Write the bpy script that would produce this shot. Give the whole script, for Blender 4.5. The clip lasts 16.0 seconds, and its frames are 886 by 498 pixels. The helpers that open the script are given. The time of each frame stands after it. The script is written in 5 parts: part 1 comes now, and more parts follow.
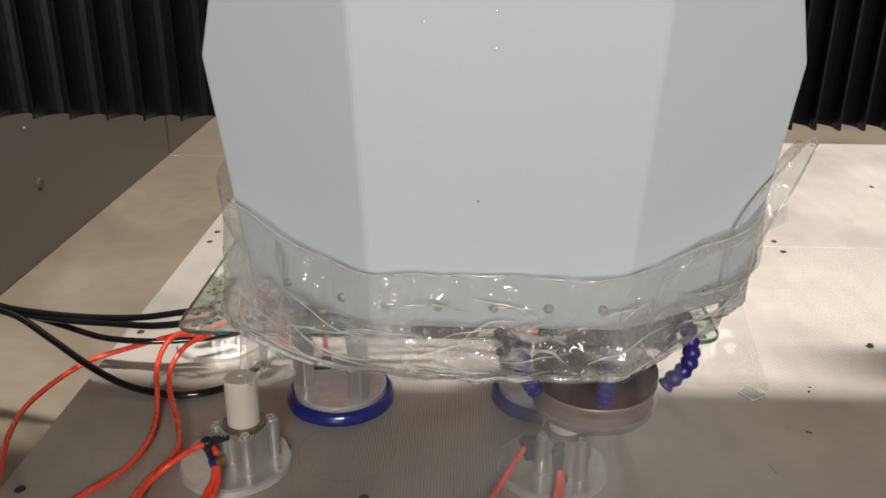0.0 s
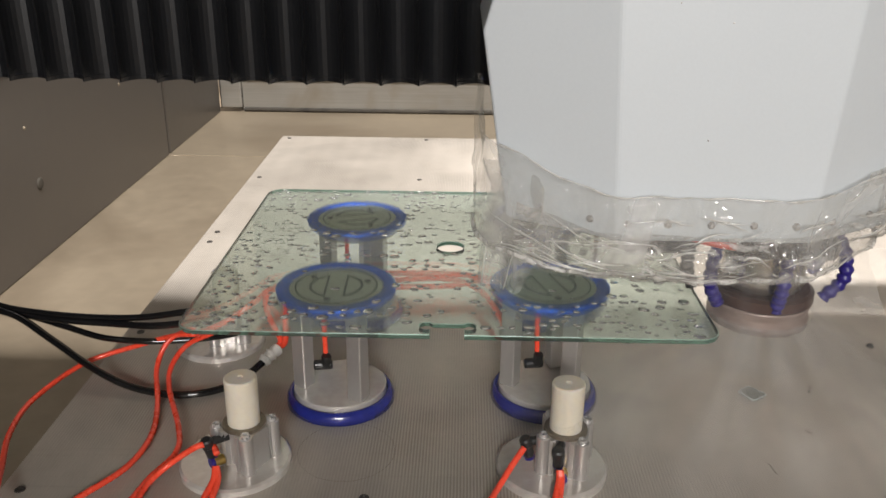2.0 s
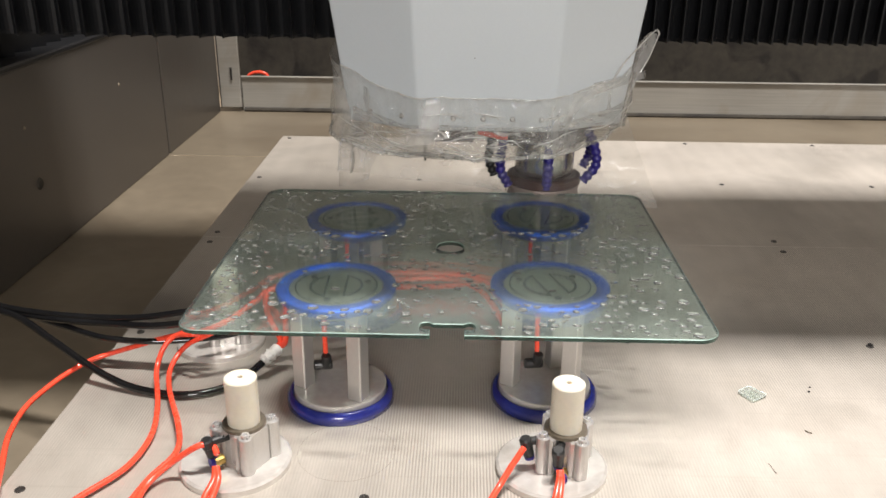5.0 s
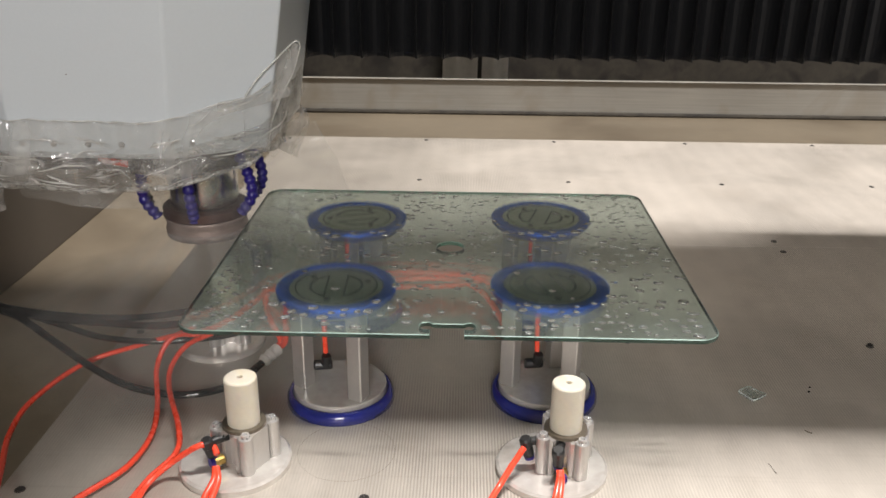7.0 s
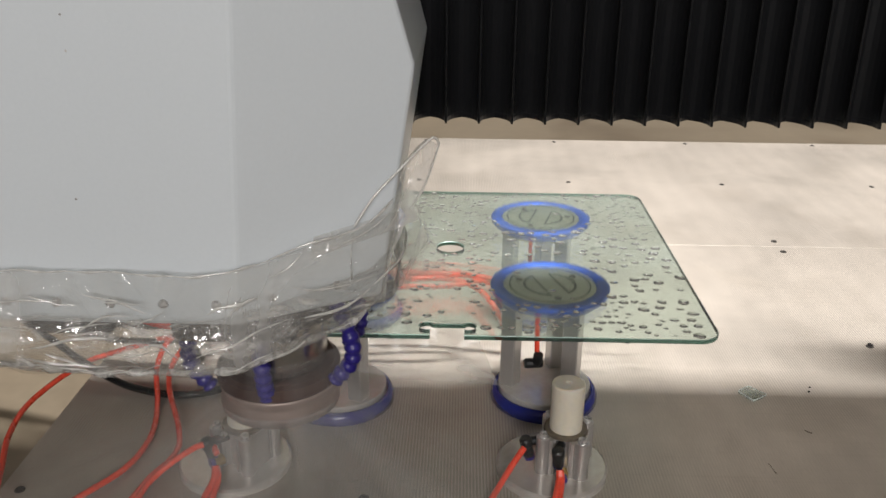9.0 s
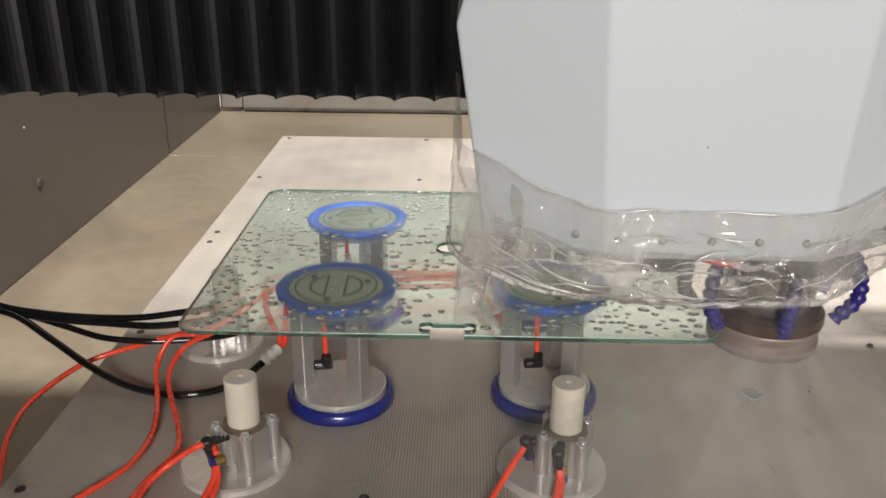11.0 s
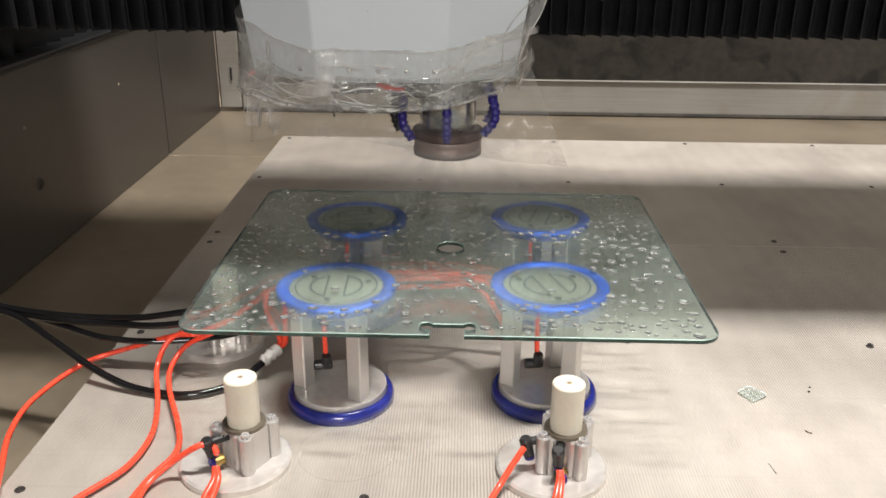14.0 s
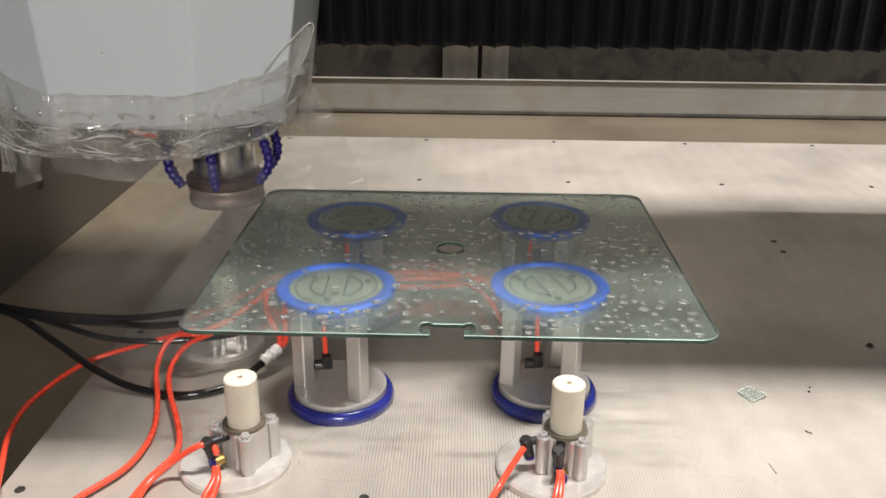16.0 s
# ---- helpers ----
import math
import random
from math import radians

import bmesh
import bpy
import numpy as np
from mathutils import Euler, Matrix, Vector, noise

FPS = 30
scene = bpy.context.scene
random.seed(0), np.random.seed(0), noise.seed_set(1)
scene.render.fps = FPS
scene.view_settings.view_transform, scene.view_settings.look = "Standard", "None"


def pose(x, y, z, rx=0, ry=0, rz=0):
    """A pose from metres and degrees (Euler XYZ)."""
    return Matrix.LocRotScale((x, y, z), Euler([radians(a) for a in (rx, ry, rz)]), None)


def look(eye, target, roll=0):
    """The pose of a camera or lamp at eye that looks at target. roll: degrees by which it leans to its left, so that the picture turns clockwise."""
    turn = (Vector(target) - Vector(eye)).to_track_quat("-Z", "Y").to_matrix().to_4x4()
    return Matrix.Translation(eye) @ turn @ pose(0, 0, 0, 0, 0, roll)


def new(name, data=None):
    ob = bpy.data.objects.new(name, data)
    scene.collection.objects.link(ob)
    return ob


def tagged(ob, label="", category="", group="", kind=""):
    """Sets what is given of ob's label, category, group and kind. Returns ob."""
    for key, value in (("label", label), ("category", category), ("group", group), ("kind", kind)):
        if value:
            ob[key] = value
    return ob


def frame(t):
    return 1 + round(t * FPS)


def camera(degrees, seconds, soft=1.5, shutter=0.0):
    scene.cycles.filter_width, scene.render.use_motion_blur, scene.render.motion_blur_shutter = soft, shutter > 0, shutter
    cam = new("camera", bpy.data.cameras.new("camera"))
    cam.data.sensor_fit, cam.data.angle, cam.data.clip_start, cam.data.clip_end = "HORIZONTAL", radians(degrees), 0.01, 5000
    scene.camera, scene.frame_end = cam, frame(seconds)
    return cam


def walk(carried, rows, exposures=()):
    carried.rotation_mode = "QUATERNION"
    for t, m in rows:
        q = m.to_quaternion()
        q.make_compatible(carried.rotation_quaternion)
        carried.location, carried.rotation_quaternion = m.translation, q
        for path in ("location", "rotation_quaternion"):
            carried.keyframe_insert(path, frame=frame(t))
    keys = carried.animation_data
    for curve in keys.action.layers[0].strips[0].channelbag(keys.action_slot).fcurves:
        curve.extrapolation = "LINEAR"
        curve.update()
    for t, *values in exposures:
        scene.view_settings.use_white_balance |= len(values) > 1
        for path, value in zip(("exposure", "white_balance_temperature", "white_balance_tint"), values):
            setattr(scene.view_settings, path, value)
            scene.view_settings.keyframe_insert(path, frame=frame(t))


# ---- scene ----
# ---------------------------------------------------------------- camera
cam = camera(55.35, 16.0, soft=1.6)
EYE = (0.0, 0.0, 0.5335)
PITCH, YAW = radians(22.103), radians(1.323)
AIM = (EYE[0] - math.sin(YAW) * math.cos(PITCH), EYE[1] + math.cos(YAW) * math.cos(PITCH), EYE[2] - math.sin(PITCH))
STAND = look(EYE, AIM, 0.511)
walk(cam, [(0, STAND), (16.0, STAND)], exposures=[(0, 0.05), (0.5, 0.18), (1.0, 0.28), (2.5, 0.46), (3.0, 0.47), (4.0, 0.25), (5.2, 0.05), (6.5, -0.08), (7.5, 0.12), (8.5, 0.08), (9.0, -0.05), (10.5, 0.25), (11.5, 0.50), (12.0, 0.52), (12.5, 0.04), (14.5, -0.04), (16.0, -0.09)])

# the grinding wheel's centre along the cut: seconds, x, y, z
CUT = [
    (0.0, 0.119, 0.651, 0.147), (0.5, 0.223, 0.649, 0.147), (0.8, 0.275, 0.655, 0.146), (1.0, 0.306, 0.688, 0.143),
    (1.5, 0.326, 0.763, 0.141), (2.0, 0.326, 0.845, 0.141), (2.5, 0.323, 0.921, 0.143), (3.0, 0.321, 0.999, 0.145),
    (3.5, 0.320, 1.080, 0.145), (4.0, 0.316, 1.156, 0.147), (4.2, 0.306, 1.178, 0.148), (4.5, 0.255, 1.208, 0.148),
    (4.9, 0.150, 1.218, 0.149), (5.4, 0.005, 1.219, 0.150), (5.9, -0.140, 1.216, 0.151), (6.3, -0.252, 1.198, 0.152),
    (6.5, -0.304, 1.175, 0.153), (7.0, -0.336, 1.042, 0.155), (7.5, -0.336, 0.909, 0.154), (8.0, -0.336, 0.775, 0.152),
    (8.5, -0.303, 0.660, 0.146), (9.0, -0.161, 0.659, 0.141), (9.2, -0.100, 0.660, 0.141), (9.7, 0.050, 0.656, 0.144),
    (10.2, 0.195, 0.655, 0.148), (10.5, 0.267, 0.670, 0.152), (10.8, 0.298, 0.718, 0.156), (11.3, 0.303, 0.838, 0.158),
    (11.5, 0.305, 0.896, 0.157), (12.0, 0.308, 1.043, 0.156), (12.2, 0.307, 1.110, 0.154), (12.5, 0.281, 1.189, 0.152),
    (13.0, 0.140, 1.220, 0.146), (13.5, -0.004, 1.224, 0.146), (13.75, -0.016, 1.245, 0.172), (14.0, -0.024, 1.281, 0.200),
    (14.5, -0.024, 1.279, 0.213), (15.0, -0.020, 1.232, 0.157), (15.5, -0.171, 1.217, 0.159), (16.0, -0.338, 1.150, 0.162)]

# ---------------------------------------------------------------- light
world = bpy.data.worlds.new("world")
world.use_nodes = True
world.node_tree.nodes["Background"].inputs[0].default_value = (0.9, 0.95, 1.0, 1)
world.node_tree.nodes["Background"].inputs[1].default_value = 0.02
scene.world = world


def tube_lamp(name, x, y, z, sx, sy, watts, colour, tilt=0):
    data = bpy.data.lights.new(name, "AREA")
    data.shape, data.size, data.size_y, data.energy, data.color = "RECTANGLE", sx, sy, watts, colour
    ob = new(name, data)
    ob.matrix_world = pose(x, y, z, tilt)
    return ob


WARM = (1.0, 0.952, 0.920)
tube_lamp("ceiling_lamp_bed", 1.0, 0.80, 5.9, 2.0, 0.35, 700, WARM)
# added fill from the front, no source known there; lifts head and shaded bed
tube_lamp("front_fill", 0.20, -4.6, 2.1, 1.6, 1.2, 178, (1.0, 0.97, 0.95), 73)


# ---------------------------------------------------------------- materials
def nodes_of(m):
    return m.node_tree.nodes, m.node_tree.links


def paint(name, colour, rough=0.5, metal=0.0, vary=0.12, scale=6.0, fine=80.0, bump=0.05, stretch=(1, 1, 1), spec=0.5, coat=0.0, stain=None, stain_scale=3.0, stain_at=(0.5, 0.7)):
    """A principled surface with broad blotches, fine grain and relief."""
    m = bpy.data.materials.new(name)
    m.use_nodes = True
    n, l = nodes_of(m)
    b = n["Principled BSDF"]
    b.inputs["Metallic"].default_value = metal
    b.inputs["Specular IOR Level"].default_value = spec
    b.inputs["Coat Weight"].default_value = coat
    tc = n.new("ShaderNodeTexCoord")
    mp = n.new("ShaderNodeMapping")
    mp.inputs["Scale"].default_value = stretch
    l.new(tc.outputs["Object"], mp.inputs["Vector"])
    big, small = n.new("ShaderNodeTexNoise"), n.new("ShaderNodeTexNoise")
    big.inputs["Scale"].default_value, big.inputs["Detail"].default_value = scale, 5
    small.inputs["Scale"].default_value, small.inputs["Detail"].default_value = fine, 3
    l.new(tc.outputs["Object"], big.inputs["Vector"])
    l.new(mp.outputs["Vector"], small.inputs["Vector"])
    add = n.new("ShaderNodeMix")
    add.inputs[0].default_value = 0.4
    l.new(big.outputs[0], add.inputs[2])
    l.new(small.outputs[0], add.inputs[3])
    ramp = n.new("ShaderNodeValToRGB")
    lo = [c * (1 - vary) for c in colour] + [1]
    hi = [min(1, c * (1 + vary)) for c in colour] + [1]
    ramp.color_ramp.elements[0].position, ramp.color_ramp.elements[0].color = 0.32, lo
    ramp.color_ramp.elements[1].position, ramp.color_ramp.elements[1].color = 0.68, hi
    l.new(add.outputs[0], ramp.inputs[0])
    last = ramp.outputs[0]
    if stain:
        st = n.new("ShaderNodeTexNoise")
        st.inputs["Scale"].default_value, st.inputs["Detail"].default_value, st.inputs["Distortion"].default_value = stain_scale, 8, 0.6
        l.new(tc.outputs["Object"], st.inputs["Vector"])
        mr = n.new("ShaderNodeMapRange")
        mr.inputs[1].default_value, mr.inputs[2].default_value = stain_at
        l.new(st.outputs[0], mr.inputs[0])
        mx = n.new("ShaderNodeMix")
        mx.data_type = "RGBA"
        l.new(mr.outputs[0], mx.inputs[0])
        l.new(last, mx.inputs[6])
        mx.inputs[7].default_value = (*stain, 1)
        last = mx.outputs[2]
    l.new(last, b.inputs["Base Color"])
    rr = n.new("ShaderNodeMapRange")
    rr.inputs[3].default_value, rr.inputs[4].default_value = max(0.02, rough - 0.1), min(1, rough + 0.1)
    l.new(add.outputs[0], rr.inputs[0])
    l.new(rr.outputs[0], b.inputs["Roughness"])
    if bump:
        bp = n.new("ShaderNodeBump")
        bp.inputs["Strength"].default_value, bp.inputs["Distance"].default_value = bump, 0.002
        l.new(small.outputs[0], bp.inputs["Height"])
        l.new(bp.outputs[0], b.inputs["Normal"])
    return m


M_table = paint("milled_aluminium", (0.625, 0.573, 0.508), 0.45, 0.33, 0.12, 3.0, 60, 0.10, (14, 1, 1), stain=(0.40, 0.37, 0.33), stain_scale=3.2, stain_at=(0.50, 0.85))


def mill(m):
    """Adds the cutter's parallel ridges, worn away in patches."""
    n, l = nodes_of(m)
    tc = n.new("ShaderNodeTexCoord")
    wave, cross, patch = n.new("ShaderNodeTexWave"), n.new("ShaderNodeTexWave"), n.new("ShaderNodeTexNoise")
    wave.bands_direction, wave.inputs["Scale"].default_value, wave.inputs["Distortion"].default_value = "X", 95.0, 0.4
    cross.bands_direction, cross.inputs["Scale"].default_value, cross.inputs["Distortion"].default_value = "X", 7.5, 2.0
    patch.inputs["Scale"].default_value, patch.inputs["Detail"].default_value = 2.3, 4
    span = n.new("ShaderNodeMapRange")
    span.inputs[1].default_value, span.inputs[2].default_value, span.inputs[3].default_value, span.inputs[4].default_value = 0.42, 0.60, 0.03, 0.40
    for t in (wave, cross, patch):
        l.new(tc.outputs["Object"], t.inputs["Vector"])
    l.new(patch.outputs[0], span.inputs[0])
    b = n["Principled BSDF"]
    old = b.inputs["Base Color"].links[0].from_socket
    dark, broad = n.new("ShaderNodeMix"), n.new("ShaderNodeMix")
    for x in (dark, broad):
        x.data_type, x.blend_type = "RGBA", "MULTIPLY"
    l.new(span.outputs[0], dark.inputs[0])
    l.new(old, dark.inputs[6])
    l.new(wave.outputs[0], dark.inputs[7])
    broad.inputs[0].default_value = 0.04
    l.new(dark.outputs[2], broad.inputs[6])
    l.new(cross.outputs[0], broad.inputs[7])
    smear, where, dirt = n.new("ShaderNodeTexNoise"), n.new("ShaderNodeMapRange"), n.new("ShaderNodeMix")
    smear.inputs["Scale"].default_value, smear.inputs["Detail"].default_value, smear.inputs["Distortion"].default_value = 9.0, 9, 0.5
    where.inputs[1].default_value, where.inputs[2].default_value, where.inputs[3].default_value, where.inputs[4].default_value = 0.52, 0.80, 0.0, 0.28
    dirt.data_type, dirt.blend_type = "RGBA", "MULTIPLY"
    l.new(tc.outputs["Object"], smear.inputs["Vector"])
    l.new(smear.outputs[0], where.inputs[0])
    l.new(where.outputs[0], dirt.inputs[0])
    l.new(broad.outputs[2], dirt.inputs[6])
    dirt.inputs[7].default_value = (0.60, 0.56, 0.50, 1)
    drawn, line, thin, rub = n.new("ShaderNodeMapping"), n.new("ShaderNodeTexNoise"), n.new("ShaderNodeMapRange"), n.new("ShaderNodeMix")
    drawn.inputs["Scale"].default_value = (1.3, 85.0, 1.0)
    drawn.inputs["Rotation"].default_value = (0, 0, 0.02)
    line.inputs["Scale"].default_value, line.inputs["Detail"].default_value = 2.0, 3
    thin.inputs[1].default_value, thin.inputs[2].default_value, thin.inputs[3].default_value, thin.inputs[4].default_value = 0.58, 0.76, 0.0, 0.13
    rub.data_type, rub.blend_type = "RGBA", "MULTIPLY"
    rub.inputs[7].default_value = (0.55, 0.50, 0.44, 1)
    l.new(tc.outputs["Object"], drawn.inputs["Vector"])
    l.new(drawn.outputs["Vector"], line.inputs["Vector"])
    l.new(line.outputs[0], thin.inputs[0])
    l.new(thin.outputs[0], rub.inputs[0])
    l.new(dirt.outputs[2], rub.inputs[6])
    # dirt smears plus painted light falloff, dark at the hose side, thinning across
    side, uneven, sum_up, reach, dirt_falloff = n.new("ShaderNodeSeparateXYZ"), n.new("ShaderNodeTexNoise"), n.new("ShaderNodeMath"), n.new("ShaderNodeMapRange"), n.new("ShaderNodeMix")
    uneven.inputs["Scale"].default_value, uneven.inputs["Detail"].default_value, uneven.inputs["Distortion"].default_value = 4.5, 8, 0.8
    sum_up.operation = "MULTIPLY_ADD"
    sum_up.inputs[1].default_value = 0.75
    l.new(tc.outputs["Object"], side.inputs[0])
    l.new(tc.outputs["Object"], uneven.inputs["Vector"])
    l.new(uneven.outputs[0], sum_up.inputs[0])
    l.new(side.outputs["X"], sum_up.inputs[2])
    reach.inputs[1].default_value, reach.inputs[2].default_value, reach.inputs[3].default_value, reach.inputs[4].default_value = 0.05, 0.75, 0.55, 0.0
    l.new(sum_up.outputs[0], reach.inputs[0])
    dirt_falloff.data_type, dirt_falloff.blend_type = "RGBA", "MULTIPLY"
    dirt_falloff.inputs[7].default_value = (0.47, 0.465, 0.445, 1)
    l.new(reach.outputs[0], dirt_falloff.inputs[0])
    l.new(rub.outputs[2], dirt_falloff.inputs[6])
    l.new(dirt_falloff.outputs[2], b.inputs["Base Color"])
    bump = n.new("ShaderNodeBump")
    bump.inputs["Distance"].default_value = 0.0006
    l.new(span.outputs[0], bump.inputs["Strength"])
    l.new(wave.outputs[0], bump.inputs["Height"])
    before = b.inputs["Normal"].links[0].from_socket
    l.new(before, bump.inputs["Normal"])
    l.new(bump.outputs[0], b.inputs["Normal"])


mill(M_table)
M_pan = paint("wet_sheet_steel", (0.250, 0.207, 0.150), 0.32, 0.35, 0.16, 2.5, 30, 0.05, stain=(0.13, 0.10, 0.068), stain_scale=2.2, stain_at=(0.5, 0.8))
M_wall = paint("grey_panel", (0.115, 0.104, 0.092), 0.38, 0.5, 0.08, 2.0, 40, 0.03, stain=(0.12, 0.105, 0.09), stain_scale=2.5, stain_at=(0.5, 0.85))
M_rail = paint("pale_rail", (0.295, 0.282, 0.252), 0.55, 0.1, 0.16, 3.0, 14, 0.08, (0.35, 1, 16), stain=(0.24, 0.21, 0.165), stain_scale=7, stain_at=(0.48, 0.75))
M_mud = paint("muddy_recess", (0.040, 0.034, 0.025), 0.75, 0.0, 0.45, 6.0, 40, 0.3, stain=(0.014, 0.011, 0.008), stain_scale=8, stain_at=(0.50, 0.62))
M_cover = paint("white_powder_coat", (0.655, 0.70, 0.732), 0.35, 0.0, 0.02, 3.0, 300, 0.03)
M_black = paint("black_fabric", (0.0062, 0.0066, 0.0078), 0.42, 0.0, 0.3, 8, 200, 0.1, spec=0.42)
M_darkmetal = paint("dark_steel", (0.07, 0.065, 0.06), 0.4, 0.6, 0.3, 10, 150, 0.1)
M_collar = paint("wet_brown_steel", (0.20, 0.17, 0.13), 0.3, 0.6, 0.3, 40, 200, 0.1)
M_brass = paint("brass", (0.55, 0.38, 0.12), 0.3, 0.9, 0.1, 40, 200, 0.05)
M_under = paint("wet_speckled_steel", (0.09, 0.085, 0.085), 0.25, 0.3, 0.5, 60, 260, 0.5, stain=(0.5, 0.49, 0.48), stain_scale=170, stain_at=(0.60, 0.70))
M_brown = paint("brown_wheel_body", (0.10, 0.055, 0.045), 0.35, 0.5, 0.25, 20, 120, 0.05)
M_abrasive = paint("diamond_band", (0.33, 0.26, 0.23), 0.45, 0.4, 0.18, 25, 300, 0.1, (0.2, 0.2, 6))
M_steel = paint("bright_steel", (0.62, 0.60, 0.56), 0.25, 0.95, 0.1, 10, 120, 0.05, (1, 1, 8))
M_alu = paint("clear_aluminium", (0.62, 0.60, 0.58), 0.34, 0.75, 0.08, 12, 150, 0.06, (6, 6, 1))
M_disc = paint("worn_disc", (0.64, 0.61, 0.57), 0.2, 0.4, 0.12, 14, 120, 0.06, stain=(0.4, 0.36, 0.32), stain_scale=18, stain_at=(0.5, 0.8))
M_blue = paint("blue_rubber", (0.010, 0.095, 0.60), 0.48, 0.65, 0.15, 20, 150, 0.04, spec=0.3)
M_navy = paint("navy_rubber", (0.014, 0.022, 0.20), 0.22, 0.0, 0.2, 20, 150, 0.04, coat=0.5)
M_pad = paint("pale_pad", (0.56, 0.53, 0.455), 0.46, 1.0, 0.08, 20, 120, 0.05)
M_groove = paint("dark_groove", (0.045, 0.052, 0.045), 0.6, 0, 0.1, 20, 100, 0)
M_nylon = paint("white_nylon", (0.70, 0.65, 0.545), 0.4, 0.0, 0.05, 30, 200, 0.05)
M_nylon.node_tree.nodes["Principled BSDF"].inputs["Subsurface Weight"].default_value = 0.6
M_nylon.node_tree.nodes["Principled BSDF"].inputs["Subsurface Radius"].default_value = (0.02, 0.017, 0.012)
M_red = paint("orange_red_tube", (0.90, 0.080, 0.038), 0.28, 0.0, 0.06, 20, 150, 0.0, coat=0.3)
M_hose = paint("black_tube", (0.006, 0.006, 0.0065), 0.12, 0.0, 0.2, 20, 150, 0.0, coat=0.4)
M_plastic = paint("black_plastic", (0.018, 0.018, 0.018), 0.4, 0.0, 0.2, 20, 150, 0.03)
M_purple = paint("violet_blue_nozzle", (0.024, 0.016, 0.18), 0.35, 0.0, 0.1, 30, 150, 0.02)
M_white = paint("white_tape", (0.75, 0.74, 0.70), 0.5, 0.0, 0.1, 40, 200, 0.2)
M_screw = paint("screw_steel", (0.62, 0.61, 0.60), 0.28, 0.6, 0.15, 60, 300, 0.05)
M_room = paint("room_plaster", (0.37, 0.31, 0.24), 0.7, 0.0, 0.05, 1.5, 30, 0.1)
M_panel = paint("unseen_dark_wall", (0.10, 0.10, 0.10), 0.5, 0.2, 0.08, 1.5, 30, 0.05)
M_rear = paint("unseen_panel_paint", (0.17, 0.16, 0.14), 0.6, 0.0, 0.05, 1.5, 30, 0.05)
M_concrete = paint("concrete_floor", (0.16, 0.155, 0.15), 0.6, 0.0, 0.15, 1.5, 30, 0.1)
M_gantry = paint("beige_machine_paint", (0.34, 0.27, 0.19), 0.45, 0.0, 0.05, 3, 80, 0.05)
M_hole = paint("dark_hole", (0.015, 0.013, 0.012), 0.8, 0, 0.2, 20, 80, 0)


